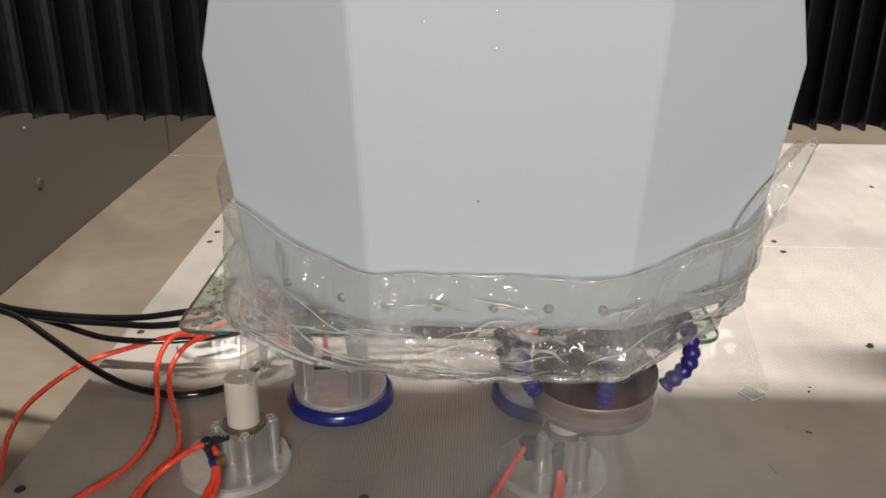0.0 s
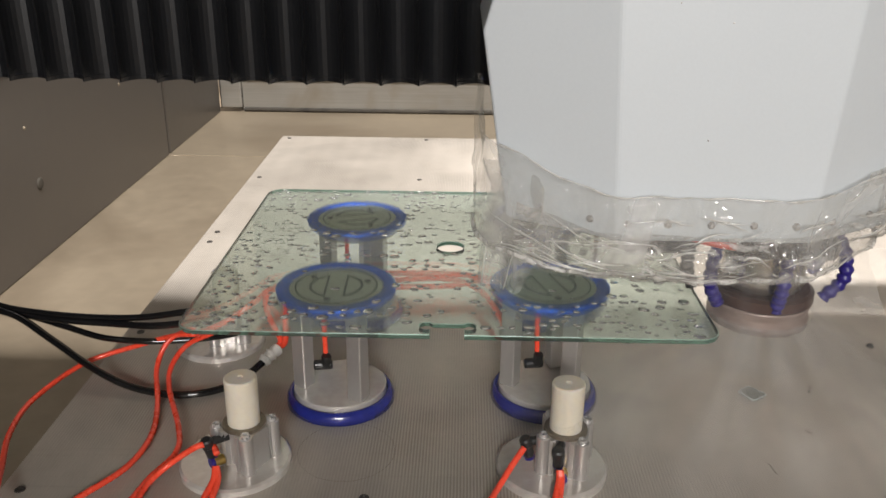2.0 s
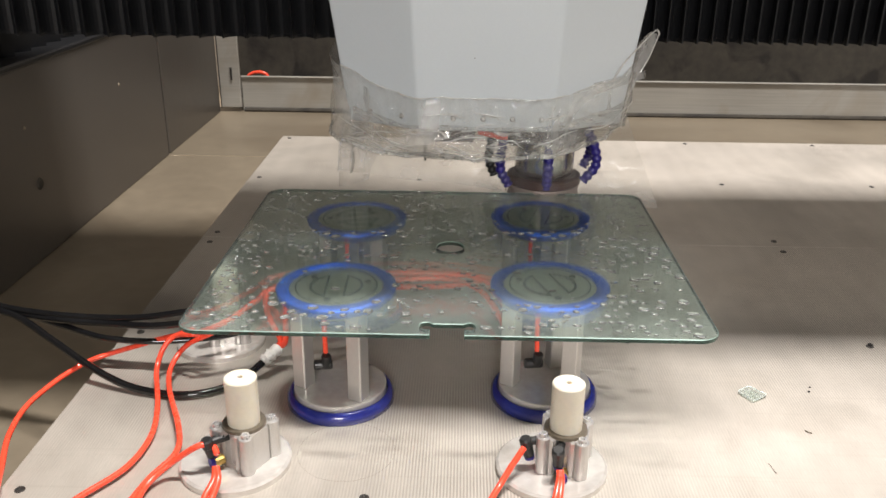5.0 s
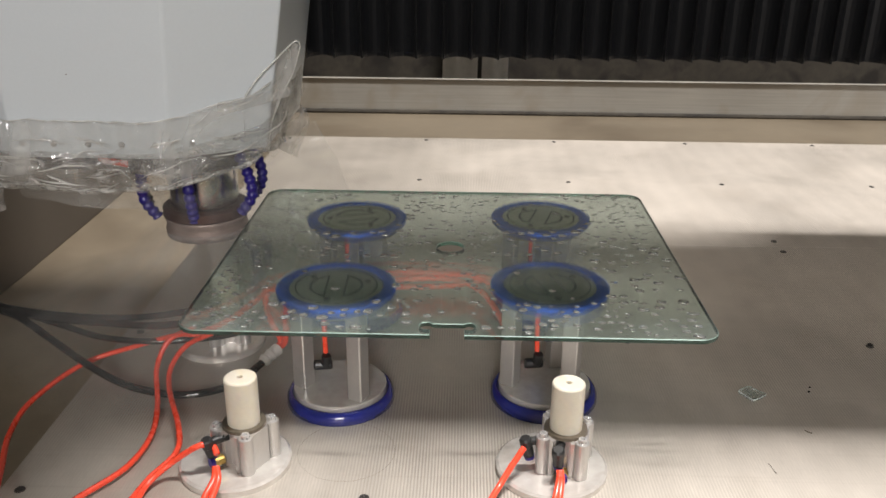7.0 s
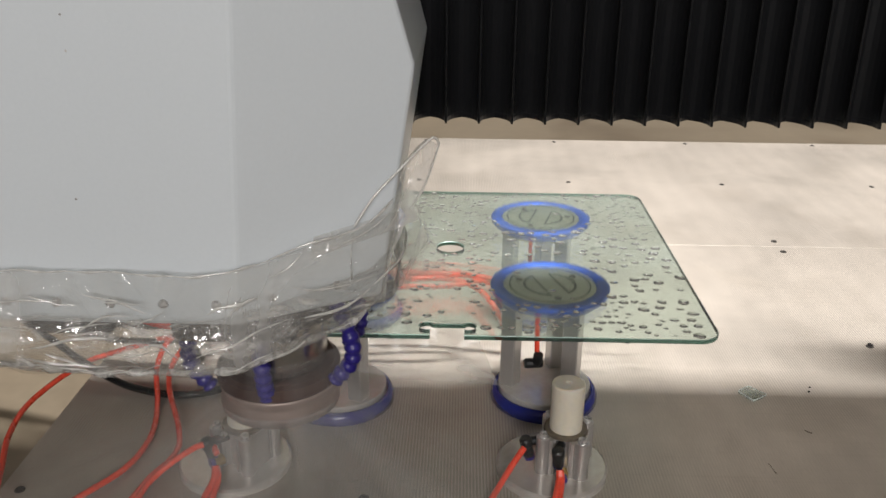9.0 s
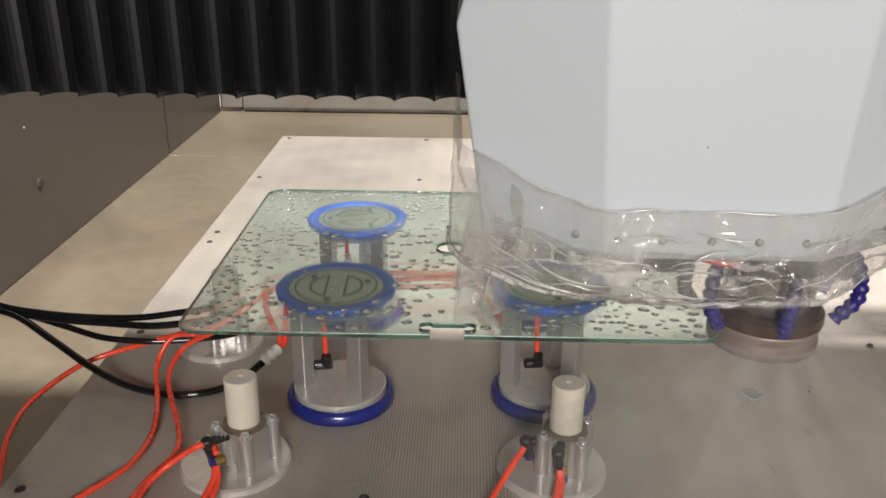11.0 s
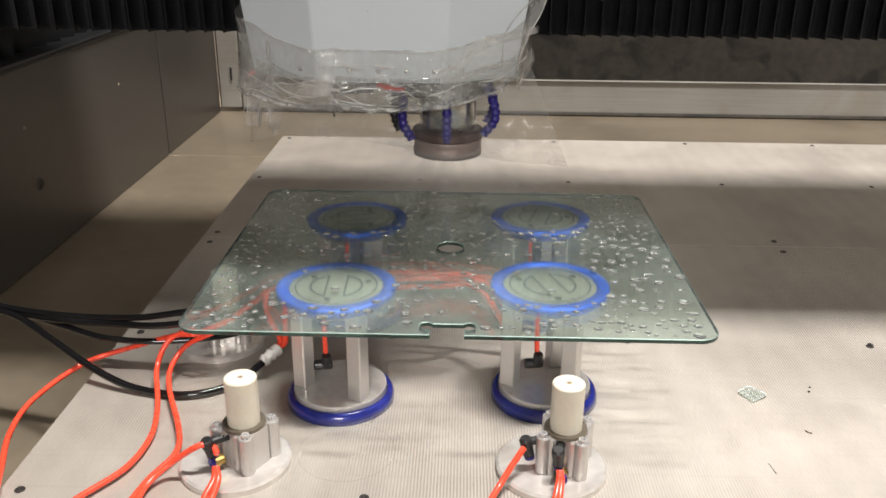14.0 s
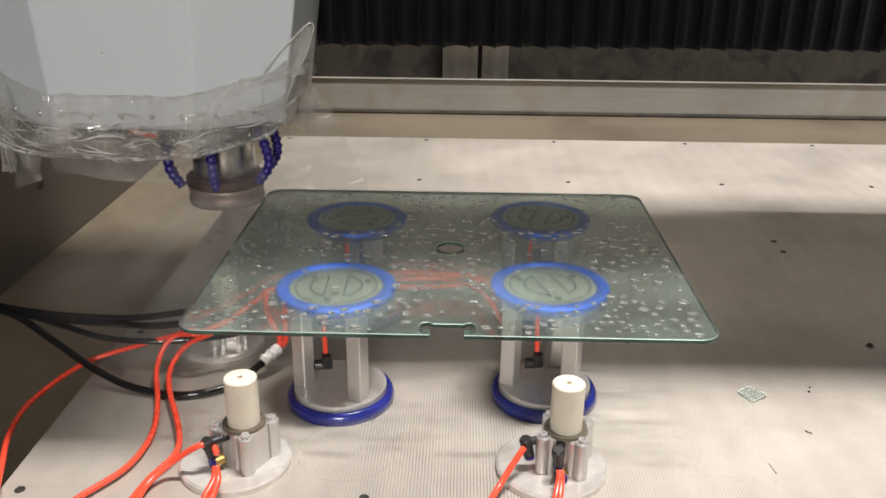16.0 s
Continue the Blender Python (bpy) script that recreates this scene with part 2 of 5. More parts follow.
def sheet_material(name, tint, haze, gloss_rough, ior, haze_scale, haze_span, bump, bump_scale, crease=0.0, most=0.95, stretch=(1, 1, 1), swirl=1.2, edges=(0.38, 0.72)):
    """A clear sheet: light passes straight through, a Fresnel gloss lies on it, and milky streaks cover part of it."""
    m = bpy.data.materials.new(name)
    m.use_nodes = True
    n, l = nodes_of(m)
    n.remove(n["Principled BSDF"])
    out = n["Material Output"]
    clear, gloss, milk, veil = n.new("ShaderNodeBsdfTransparent"), n.new("ShaderNodeBsdfGlossy"), n.new("ShaderNodeMixShader"), n.new("ShaderNodeMixShader")
    dif, tra, both = n.new("ShaderNodeBsdfDiffuse"), n.new("ShaderNodeBsdfTranslucent"), n.new("ShaderNodeMixShader")
    face, fifth, fres = n.new("ShaderNodeLayerWeight"), n.new("ShaderNodeMath"), n.new("ShaderNodeMapRange")
    face.inputs[0].default_value = 0.5
    fifth.operation = "POWER"
    fifth.inputs[1].default_value = 4.6
    l.new(face.outputs["Facing"], fifth.inputs[0])
    l.new(fifth.outputs[0], fres.inputs[0])
    fres.inputs[3].default_value, fres.inputs[4].default_value = ((ior - 1) / (ior + 1)) ** 2, most
    ns, mr, tc = n.new("ShaderNodeTexNoise"), n.new("ShaderNodeMapRange"), n.new("ShaderNodeTexCoord")
    clear.inputs[0].default_value = (*tint, 1)
    gloss.inputs["Roughness"].default_value = gloss_rough
    dif.inputs[0].default_value = tra.inputs[0].default_value = (0.90, 0.89, 0.86, 1)
    ns.inputs["Scale"].default_value, ns.inputs["Detail"].default_value, ns.inputs["Distortion"].default_value = haze_scale, 6, swirl
    drawn = n.new("ShaderNodeMapping")
    drawn.inputs["Scale"].default_value = stretch
    l.new(tc.outputs["Object"], drawn.inputs["Vector"])
    l.new(drawn.outputs["Vector"], ns.inputs["Vector"])
    mr.inputs[1].default_value, mr.inputs[2].default_value = edges
    mr.inputs[3].default_value, mr.inputs[4].default_value = haze_span
    l.new(ns.outputs[0], mr.inputs[0])
    l.new(dif.outputs[0], both.inputs[1])
    l.new(tra.outputs[0], both.inputs[2])
    both.inputs[0].default_value = 0.22
    l.new(mr.outputs[0], veil.inputs[0])
    l.new(clear.outputs[0], veil.inputs[1])
    l.new(both.outputs[0], veil.inputs[2])
    l.new(fres.outputs[0], milk.inputs[0])
    l.new(veil.outputs[0], milk.inputs[1])
    l.new(gloss.outputs[0], milk.inputs[2])
    if bump:
        bp, bn = n.new("ShaderNodeBump"), n.new("ShaderNodeTexNoise")
        bn.inputs["Scale"].default_value, bn.inputs["Detail"].default_value, bn.inputs["Distortion"].default_value = bump_scale, 3, 1.5
        l.new(tc.outputs["Object"], bn.inputs["Vector"])
        bp.inputs["Strength"].default_value, bp.inputs["Distance"].default_value = bump, 0.01
        l.new(bn.outputs[0], bp.inputs["Height"])
        if crease:
            warp, cell, clip, sharp = n.new("ShaderNodeMix"), n.new("ShaderNodeTexVoronoi"), n.new("ShaderNodeMath"), n.new("ShaderNodeBump")
            warp.data_type = "VECTOR"
            warp.inputs[0].default_value = 0.10
            cell.feature, cell.inputs["Scale"].default_value = "DISTANCE_TO_EDGE", crease
            clip.operation = "MINIMUM"
            clip.inputs[1].default_value = 0.22
            l.new(tc.outputs["Object"], warp.inputs[4])
            l.new(bn.outputs["Color"], warp.inputs[5])
            l.new(warp.outputs[1], cell.inputs["Vector"])
            l.new(cell.outputs["Distance"], clip.inputs[0])
            l.new(clip.outputs[0], sharp.inputs["Height"])
            sharp.inputs["Strength"].default_value, sharp.inputs["Distance"].default_value = 1.0, 0.008
            l.new(bp.outputs[0], sharp.inputs["Normal"])
            bp = sharp
        l.new(bp.outputs[0], gloss.inputs["Normal"])
        l.new(bp.outputs[0], face.inputs["Normal"])
    l.new(milk.outputs[0], out.inputs[0])
    return m


def wet_glass(name, tint, rough, gloss, plain=0.0, ripple=0.0, ior=1.5):
    """Light bent through a thin sheet, blurred by a skin of water and dust that varies over the sheet, under a clear mirror gloss."""
    m = bpy.data.materials.new(name)
    m.use_nodes = True
    n, l = nodes_of(m)
    n.remove(n["Principled BSDF"])
    bend, mirror, dust, a, c = n.new("ShaderNodeBsdfRefraction"), n.new("ShaderNodeBsdfGlossy"), n.new("ShaderNodeBsdfDiffuse"), n.new("ShaderNodeMixShader"), n.new("ShaderNodeMixShader")
    tc, ns, mr, mh = n.new("ShaderNodeTexCoord"), n.new("ShaderNodeTexNoise"), n.new("ShaderNodeMapRange"), n.new("ShaderNodeMapRange")
    face, fifth, fres = n.new("ShaderNodeLayerWeight"), n.new("ShaderNodeMath"), n.new("ShaderNodeMapRange")
    bend.inputs["Color"].default_value, bend.inputs["IOR"].default_value = (*tint, 1), ior
    mirror.inputs["Roughness"].default_value = gloss
    dust.inputs["Color"].default_value = (0.68, 0.80, 0.75, 1)
    ns.inputs["Scale"].default_value, ns.inputs["Detail"].default_value = 11, 6
    l.new(tc.outputs["Object"], ns.inputs["Vector"])
    l.new(ns.outputs[0], mr.inputs[0])
    l.new(ns.outputs[0], mh.inputs[0])
    mr.inputs[1].default_value, mr.inputs[2].default_value, mr.inputs[3].default_value, mr.inputs[4].default_value = 0.3, 0.7, rough * 0.5, rough * 1.3
    mh.inputs[1].default_value, mh.inputs[2].default_value, mh.inputs[3].default_value, mh.inputs[4].default_value = 0.36, 0.75, 0.018, 0.085
    l.new(mr.outputs[0], bend.inputs["Roughness"])
    face.inputs[0].default_value = 0.5
    fifth.operation = "POWER"
    fifth.inputs[1].default_value = 4.6
    l.new(face.outputs["Facing"], fifth.inputs[0])
    l.new(fifth.outputs[0], fres.inputs[0])
    fres.inputs[3].default_value, fres.inputs[4].default_value = 0.04, 0.95
    l.new(mh.outputs[0], a.inputs[0])
    wave, patch, span, bump = n.new("ShaderNodeTexNoise"), n.new("ShaderNodeTexNoise"), n.new("ShaderNodeMapRange"), n.new("ShaderNodeBump")
    wave.inputs["Scale"].default_value, wave.inputs["Detail"].default_value, wave.inputs["Distortion"].default_value = 60, 3, 1.0
    patch.inputs["Scale"].default_value = 5.0
    span.inputs[1].default_value, span.inputs[2].default_value, span.inputs[3].default_value, span.inputs[4].default_value = 0.45, 0.70, 0.0, ripple
    bump.inputs["Distance"].default_value = 0.0015
    l.new(tc.outputs["Object"], wave.inputs["Vector"])
    l.new(tc.outputs["Object"], patch.inputs["Vector"])
    l.new(patch.outputs[0], span.inputs[0])
    l.new(span.outputs[0], bump.inputs["Strength"])
    l.new(wave.outputs[0], bump.inputs["Height"])
    l.new(bump.outputs[0], bend.inputs["Normal"])
    l.new(bump.outputs[0], mirror.inputs["Normal"])
    straight, pass_on = n.new("ShaderNodeBsdfTransparent"), n.new("ShaderNodeMixShader")
    straight.inputs["Color"].default_value = (*[0.25 + 0.75 * c for c in tint], 1)
    pass_on.inputs[0].default_value = plain
    l.new(bend.outputs[0], pass_on.inputs[1])
    l.new(straight.outputs[0], pass_on.inputs[2])
    l.new(pass_on.outputs[0], a.inputs[1])
    l.new(dust.outputs[0], a.inputs[2])
    l.new(fres.outputs[0], c.inputs[0])
    l.new(a.outputs[0], c.inputs[1])
    l.new(mirror.outputs[0], c.inputs[2])
    l.new(c.outputs[0], n["Material Output"].inputs[0])
    return m


M_glass = wet_glass("wet_glass", (0.875, 0.965, 0.930), 0.17, 0.012, 0.70, 0.30, 1.08)
M_film = sheet_material("clear_film", (0.975, 0.972, 0.96), 0, 0.08, 1.9, 10.0, (0.08, 0.42), 0.5, 22, 30.0, 0.30, (1, 1, 0.7), 1.6, (0.36, 0.72))
M_hem = sheet_material("folded_film", (0.97, 0.97, 0.96), 0, 0.12, 2.0, 60.0, (0.15, 0.85), 0.6, 60, 0.0, 0.3, (1, 1, 1), 1.2, (0.44, 0.62))
M_gather = sheet_material("gathered_film", (0.96, 0.955, 0.945), 0, 0.08, 2.5, 75.0, (0.03, 0.80), 1.0, 70, 60.0, 0.35, (0.5, 0.5, 1.6), 1.0, (0.52, 0.70))
M_flap = sheet_material("loose_film", (0.97, 0.965, 0.955), 0, 0.10, 1.7, 16.0, (0.12, 0.50), 0.5, 24, 24.0, 0.35, (1, 1, 0.5), 1.2, (0.40, 0.72))
# milky white that stands in for glints along the film's folds
M_glint = sheet_material("film_glint", (0.97, 0.97, 0.96), 0, 0.20, 2.6, 60.0, (0.55, 0.98), 0.0, 60, 0.0, 0.3)
M_smear = sheet_material("dried_smear", (0.90, 0.89, 0.87), 0, 0.3, 1.3, 30.0, (0.0, 0.15), 0.0, 16, 0.0, 0.2)
M_veil = sheet_material("thin_film", (0.97, 0.965, 0.95), 0, 0.2, 1.3, 9.0, (0.12, 0.34), 0.4, 16, 0.0, 0.3)


def mist_material(name, thickest, reach, all_round=False):
    """Fine spray: thin white haze in streaks that run outwards and die away with distance."""
    m = bpy.data.materials.new(name)
    m.use_nodes = True
    n, l = nodes_of(m)
    n.remove(n["Principled BSDF"])
    clear, dif, tra, both, mix = n.new("ShaderNodeBsdfTransparent"), n.new("ShaderNodeBsdfDiffuse"), n.new("ShaderNodeBsdfTranslucent"), n.new("ShaderNodeMixShader"), n.new("ShaderNodeMixShader")
    dif.inputs[0].default_value = tra.inputs[0].default_value = (0.95, 0.95, 0.93, 1)
    tc, flat, unit, size, ns, streak, fade, mul, cloud = n.new("ShaderNodeTexCoord"), n.new("ShaderNodeVectorMath"), n.new("ShaderNodeVectorMath"), n.new("ShaderNodeVectorMath"), n.new("ShaderNodeTexNoise"), n.new("ShaderNodeMapRange"), n.new("ShaderNodeMapRange"), n.new("ShaderNodeMath"), n.new("ShaderNodeTexNoise")
    flat.operation, unit.operation, size.operation, mul.operation = "MULTIPLY", "NORMALIZE", "LENGTH", "MULTIPLY"
    flat.inputs[1].default_value = (1, 1, 0)
    l.new(tc.outputs["Object"], flat.inputs[0])
    l.new(flat.outputs[0], unit.inputs[0])
    l.new(flat.outputs[0], size.inputs[0])
    ns.inputs["Scale"].default_value, ns.inputs["Detail"].default_value = 3.2, 5
    l.new(unit.outputs[0], ns.inputs["Vector"])
    streak.inputs[1].default_value, streak.inputs[2].default_value, streak.inputs[3].default_value = 0.30, 0.72, 0.25
    l.new(ns.outputs[0], streak.inputs[0])
    fade.interpolation_type = "SMOOTHSTEP"
    fade.inputs[1].default_value, fade.inputs[2].default_value, fade.inputs[3].default_value, fade.inputs[4].default_value = 0.06, reach, thickest, 0.0
    l.new(size.outputs["Value"], fade.inputs[0])
    l.new(streak.outputs[0], mul.inputs[0])
    l.new(fade.outputs[0], mul.inputs[1])
    cloud.inputs["Scale"].default_value = 14
    l.new(tc.outputs["Object"], cloud.inputs["Vector"])
    patch = n.new("ShaderNodeMath")
    patch.operation = "MULTIPLY"
    l.new(mul.outputs[0], patch.inputs[0])
    l.new(cloud.outputs[0], patch.inputs[1])
    l.new(dif.outputs[0], both.inputs[1])
    l.new(tra.outputs[0], both.inputs[2])
    sep, rear, front = n.new("ShaderNodeSeparateXYZ"), n.new("ShaderNodeMapRange"), n.new("ShaderNodeMath")
    rear.interpolation_type = "SMOOTHSTEP"
    rear.inputs[1].default_value, rear.inputs[2].default_value, rear.inputs[3].default_value, rear.inputs[4].default_value = -0.10, 0.05, 1.0, 0.0
    front.operation = "MULTIPLY"
    l.new(tc.outputs["Object"], sep.inputs[0])
    l.new(sep.outputs["Y"], rear.inputs[0])
    l.new(patch.outputs[0], front.inputs[0])
    l.new(rear.outputs[0], front.inputs[1])
    l.new((patch if all_round else front).outputs[0], mix.inputs[0])
    l.new(clear.outputs[0], mix.inputs[1])
    l.new(both.outputs[0], mix.inputs[2])
    l.new(mix.outputs[0], n["Material Output"].inputs[0])
    return m


M_mist = mist_material("water_spray", 0.60, 0.36)
M_fan = mist_material("spray_fan", 0.30, 0.19, True)


def water_material():
    m = bpy.data.materials.new("water")
    m.use_nodes = True
    n, l = nodes_of(m)
    b = n["Principled BSDF"]
    b.inputs["Base Color"].default_value = (0.95, 0.98, 0.97, 1)
    b.inputs["Roughness"].default_value = 0.01
    b.inputs["IOR"].default_value = 1.33
    b.inputs["Transmission Weight"].default_value = 0.91
    return m


M_water = water_material()
M_foam = sheet_material("running_water", (0.95, 0.96, 0.95), 0, 0.04, 1.8, 60.0, (0.10, 0.50), 0.5, 90, 0.0, 0.5, (1, 1, 0.3))
M_edge = wet_glass("green_glass_edge", (0.13, 0.27, 0.22), 0.10, 0.05)
M_arris = paint("ground_arris", (0.50, 0.66, 0.60), 0.45, 0.85, 0.12, 40, 300, 0.05)


# ---------------------------------------------------------------- shapes
def mesh_of(name, bm):
    me = bpy.data.meshes.new(name)
    bm.normal_update()
    bm.to_mesh(me)
    bm.free()
    return me


def smooth(me, on=True):
    me.polygons.foreach_set("use_smooth", [on] * len(me.polygons))
    return me


def thing(name, m=None, data=None):
    ob = new(name, data)
    if m is not None:
        ob.matrix_world = m
    return ob


def part(name, bm, material, parent=None, label="", round_faces=False, at=None):
    """Links a bmesh as one mesh object, under a thing or a part."""
    me = mesh_of(name, bm)
    if material:
        me.materials.append(material)
    if round_faces:
        smooth(me)
    ob = new(name, me)
    if at is not None:
        ob.matrix_basis = at
    if parent is not None:
        ob.parent = parent
    if label:
        ob["label"] = label
    return ob


def box(x0, x1, y0, y1, z0, z1, bevel=0.0, seg=1, bm=None):
    b = bmesh.new()
    bmesh.ops.create_cube(b, size=1, matrix=Matrix.Translation(((x0 + x1) / 2, (y0 + y1) / 2, (z0 + z1) / 2)) @ Matrix.Diagonal((x1 - x0, y1 - y0, z1 - z0, 1)))
    if bevel:
        bmesh.ops.bevel(b, geom=b.edges[:], offset=bevel, segments=seg, profile=0.5, affect="EDGES", clamp_overlap=True)
    return joined(bm, b)


def joined(bm, extra):
    if bm is None:
        return extra
    me = bpy.data.meshes.new("tmp")
    extra.to_mesh(me)
    extra.free()
    bm.from_mesh(me)
    bpy.data.meshes.remove(me)
    return bm


def lathe(profile, n=48, bm=None, m=None):
    """Turns a profile of (radius, z) round the z axis; radius 0 closes it."""
    b = bmesh.new()
    rings = []
    for r, z in profile:
        if r <= 1e-6:
            rings.append([b.verts.new((0, 0, z))])
        else:
            rings.append([b.verts.new((r * math.cos(2 * math.pi * i / n), r * math.sin(2 * math.pi * i / n), z)) for i in range(n)])
    for a, c in zip(rings, rings[1:]):
        for i in range(n):
            j = (i + 1) % n
            if len(a) == 1 and len(c) == 1:
                continue
            if len(a) == 1:
                b.faces.new((a[0], c[i], c[j]))
            elif len(c) == 1:
                b.faces.new((a[i], a[j], c[0]))
            else:
                b.faces.new((a[i], a[j], c[j], c[i]))
    if m is not None:
        bmesh.ops.transform(b, matrix=m, verts=b.verts)
    bmesh.ops.recalc_face_normals(b, faces=b.faces)
    return joined(bm, b)


def curve_points(pts, per=10):
    """A smooth line through the points (Catmull-Rom)."""
    p = [Vector(q) for q in pts]
    p = [2 * p[0] - p[1]] + p + [2 * p[-1] - p[-2]]
    out = []
    for i in range(1, len(p) - 2):
        a, b, c, d = p[i - 1:i + 3]
        for k in range(per):
            t = k / per
            out.append(0.5 * ((2 * b) + (c - a) * t + (2 * a - 5 * b + 4 * c - d) * t * t + (3 * b - a - 3 * c + d) * t ** 3))
    out.append(p[-2])
    return out


def tube(pts, r, n=10, per=10, bm=None, ripple=None):
    """A round tube along a smooth line; ripple(k) may vary its radius."""
    line = curve_points(pts, per)
    b = bmesh.new()
    rings, side = [], None
    for k, q in enumerate(line):
        d = (line[min(k + 1, len(line) - 1)] - line[max(k - 1, 0)]).normalized()
        if side is None:
            side = d.orthogonal().normalized()
        side = (side - d * side.dot(d)).normalized()
        up = d.cross(side)
        rr = r * (ripple(k) if ripple else 1)
        rings.append([b.verts.new(q + rr * (math.cos(2 * math.pi * i / n) * side + math.sin(2 * math.pi * i / n) * up)) for i in range(n)])
    for a, c in zip(rings, rings[1:]):
        for i in range(n):
            j = (i + 1) % n
            b.faces.new((a[i], a[j], c[j], c[i]))
    b.faces.new(list(reversed(rings[0])))
    b.faces.new(rings[-1])
    return joined(bm, b)


def prism(outline, z0, z1, bm=None):
    b = bmesh.new()
    low = [b.verts.new((x, y, z0)) for x, y in outline]
    high = [b.verts.new((x, y, z1)) for x, y in outline]
    n = len(outline)
    b.faces.new(list(reversed(low)))
    b.faces.new(high)
    for i in range(n):
        j = (i + 1) % n
        b.faces.new((low[i], low[j], high[j], high[i]))
    bmesh.ops.recalc_face_normals(b, faces=b.faces)
    return joined(bm, b)


def arc(cx, cy, r, a0, a1, n=8):
    return [(cx + r * math.cos(radians(a0 + (a1 - a0) * i / n)), cy + r * math.sin(radians(a0 + (a1 - a0) * i / n))) for i in range(n + 1)]


# ---------------------------------------------------------------- the room round the machine
def structure(name, bm, material, label, category):
    return tagged(part(name, bm, material), label, category, kind="structure")


FLOOR = -0.85
structure("floor", box(-3.2, 3.6, -6.0, 4.6, FLOOR - 0.1, FLOOR), M_concrete, "grey concrete workshop floor under the machine", "floor")
structure("ceiling", box(-3.2, 3.6, -6.0, 4.6, 6.2, 6.3), M_room, "plain pale workshop ceiling with lamps", "ceiling")
# unseen side walls, made dark so the head's flanks get less bounced light
structure("wall_west", box(-3.3, -3.2, -6.0, 4.6, FLOOR, 6.2), M_panel, "unseen side wall, dark to keep light off the head's flanks", "wall")
structure("wall_east", box(3.6, 3.7, -6.0, 4.6, FLOOR, 6.2), M_panel, "unseen side wall, dark to keep light off the head's flanks", "wall")
structure("wall_north", box(-3.2, 3.6, 4.6, 4.7, FLOOR, 6.2), M_room, "plain pale plastered workshop wall", "wall")
structure("wall_south", box(-3.2, 3.6, -6.1, -6.0, FLOOR, 6.2), M_room, "plain pale plastered workshop wall", "wall")

# ---------------------------------------------------------------- the machine's tray and bed
PAN = -0.10
WALL_X, WALL_Z, RAIL_Y = -0.798, 0.257, 2.742
structure("tray_floor", box(WALL_X - 0.02, 2.3, 0.2, 3.2, PAN - 0.03, PAN), M_pan, "wet brown-grey sheet steel tray under the table", "tray")
part("tray_seam", box(WALL_X + 0.002, -0.50, 2.2005, 2.2045, PAN - 0.01, PAN + 0.0015, 0.0006), M_pan, bpy.data.objects["tray_floor"])
# out of view, added to block the front fill from the near tray
structure("tray_front", box(WALL_X - 0.25, 2.4, 0.13, 0.16, PAN - 0.03, 0.12, 0.004, 2), M_gantry, "unseen beige front apron added to shade the tray", "apron")
structure("tray_base", box(WALL_X - 0.25, 2.4, 0.13, 3.3, FLOOR, PAN - 0.03), M_gantry, "beige painted machine base below the tray", "machine base")


def side_panel(y0, y1):
    b = box(WALL_X - 0.03, WALL_X, y0, y1, PAN, WALL_Z, 0.003, 2)
    return b


side = structure("tray_wall", side_panel(0.1, 2.207), M_wall, "grey brown sheet metal side wall of the tray", "side wall")
part("end_panel", side_panel(2.219, 2.724), M_wall, side)
part("bolt_head", lathe([(0, 0.004), (0.009, 0.003), (0.012, 0)], 20, m=pose(WALL_X, 1.505, 0.041, 0, 90, 0)), M_mud, side, "dark rusty bolt head")
part("bolt_head", lathe([(0, 0.003), (0.003, 0.0022), (0.0036, 0)], 16, m=pose(WALL_X, 1.4845, 0.153, 0, 90, 0)), M_pan, side)
part("bolt_head", lathe([(0, 0.003), (0.003, 0.0022), (0.0036, 0)], 16, m=pose(WALL_X, 1.932, 0.145, 0, 90, 0)), M_pan, side)
structure("wall_cap", box(WALL_X - 0.09, WALL_X + 0.004, 0.1, 2.742, WALL_Z, WALL_Z + 0.012, 0.003), M_black, "black cap strip along the tray's side wall", "cap strip")



def side_bellows():
    """Stiff black pleats standing on the side wall, along the bed."""
    b = bmesh.new()
    n = 84
    rows = []
    for k in range(n):
        y = 0.1 + (2.742 - 0.1) * k / (n - 1)
        x = WALL_X - 0.035 - 0.022 * (k % 2)
        rows.append([b.verts.new((x, y, z)) for z in (WALL_Z + 0.012, 0.86)] + [b.verts.new((x - 0.004, y, z)) for z in (0.86, WALL_Z + 0.012)])
    for a, c in zip(rows, rows[1:]):
        for i in range(4):
            j = (i + 1) % 4
            b.faces.new((a[i], c[i], c[j], a[j]))
    b.faces.new(rows[0])
    b.faces.new(list(reversed(rows[-1])))
    bmesh.ops.recalc_face_normals(b, faces=b.faces)
    return b


tagged(part("side_bellows", side_bellows(), M_black), "black pleated cover standing on the side wall", "bellows", kind="structure")

# corner post and the long pale rail behind the bed
post = structure("corner_post", box(-0.794, -0.728, 2.728, 2.742, -0.085, 0.30, 0.002), M_rail, "pale grey sheet metal corner post with a slot", "post")
part("slot", box(-0.7955, -0.7925, 2.7262, 2.729, -0.085, 0.27), M_hole, post, "narrow dark gap beside the side wall")
part("slot", box(-0.757, -0.751, 2.724, 2.73, 0.005, 0.045), M_hole, post)
rail = structure("rear_rail", box(-0.727, 2.3, RAIL_Y, RAIL_Y + 0.024, PAN, 0.012, 0.003, 2), M_rail, "long pale grey metal rail behind the table", "rail")
part("lip", box(-0.727, 2.3, RAIL_Y - 0.006, RAIL_Y + 0.010, 0.0125, 0.0148, 0.0008), M_rail, rail, "bright worn upper lip")
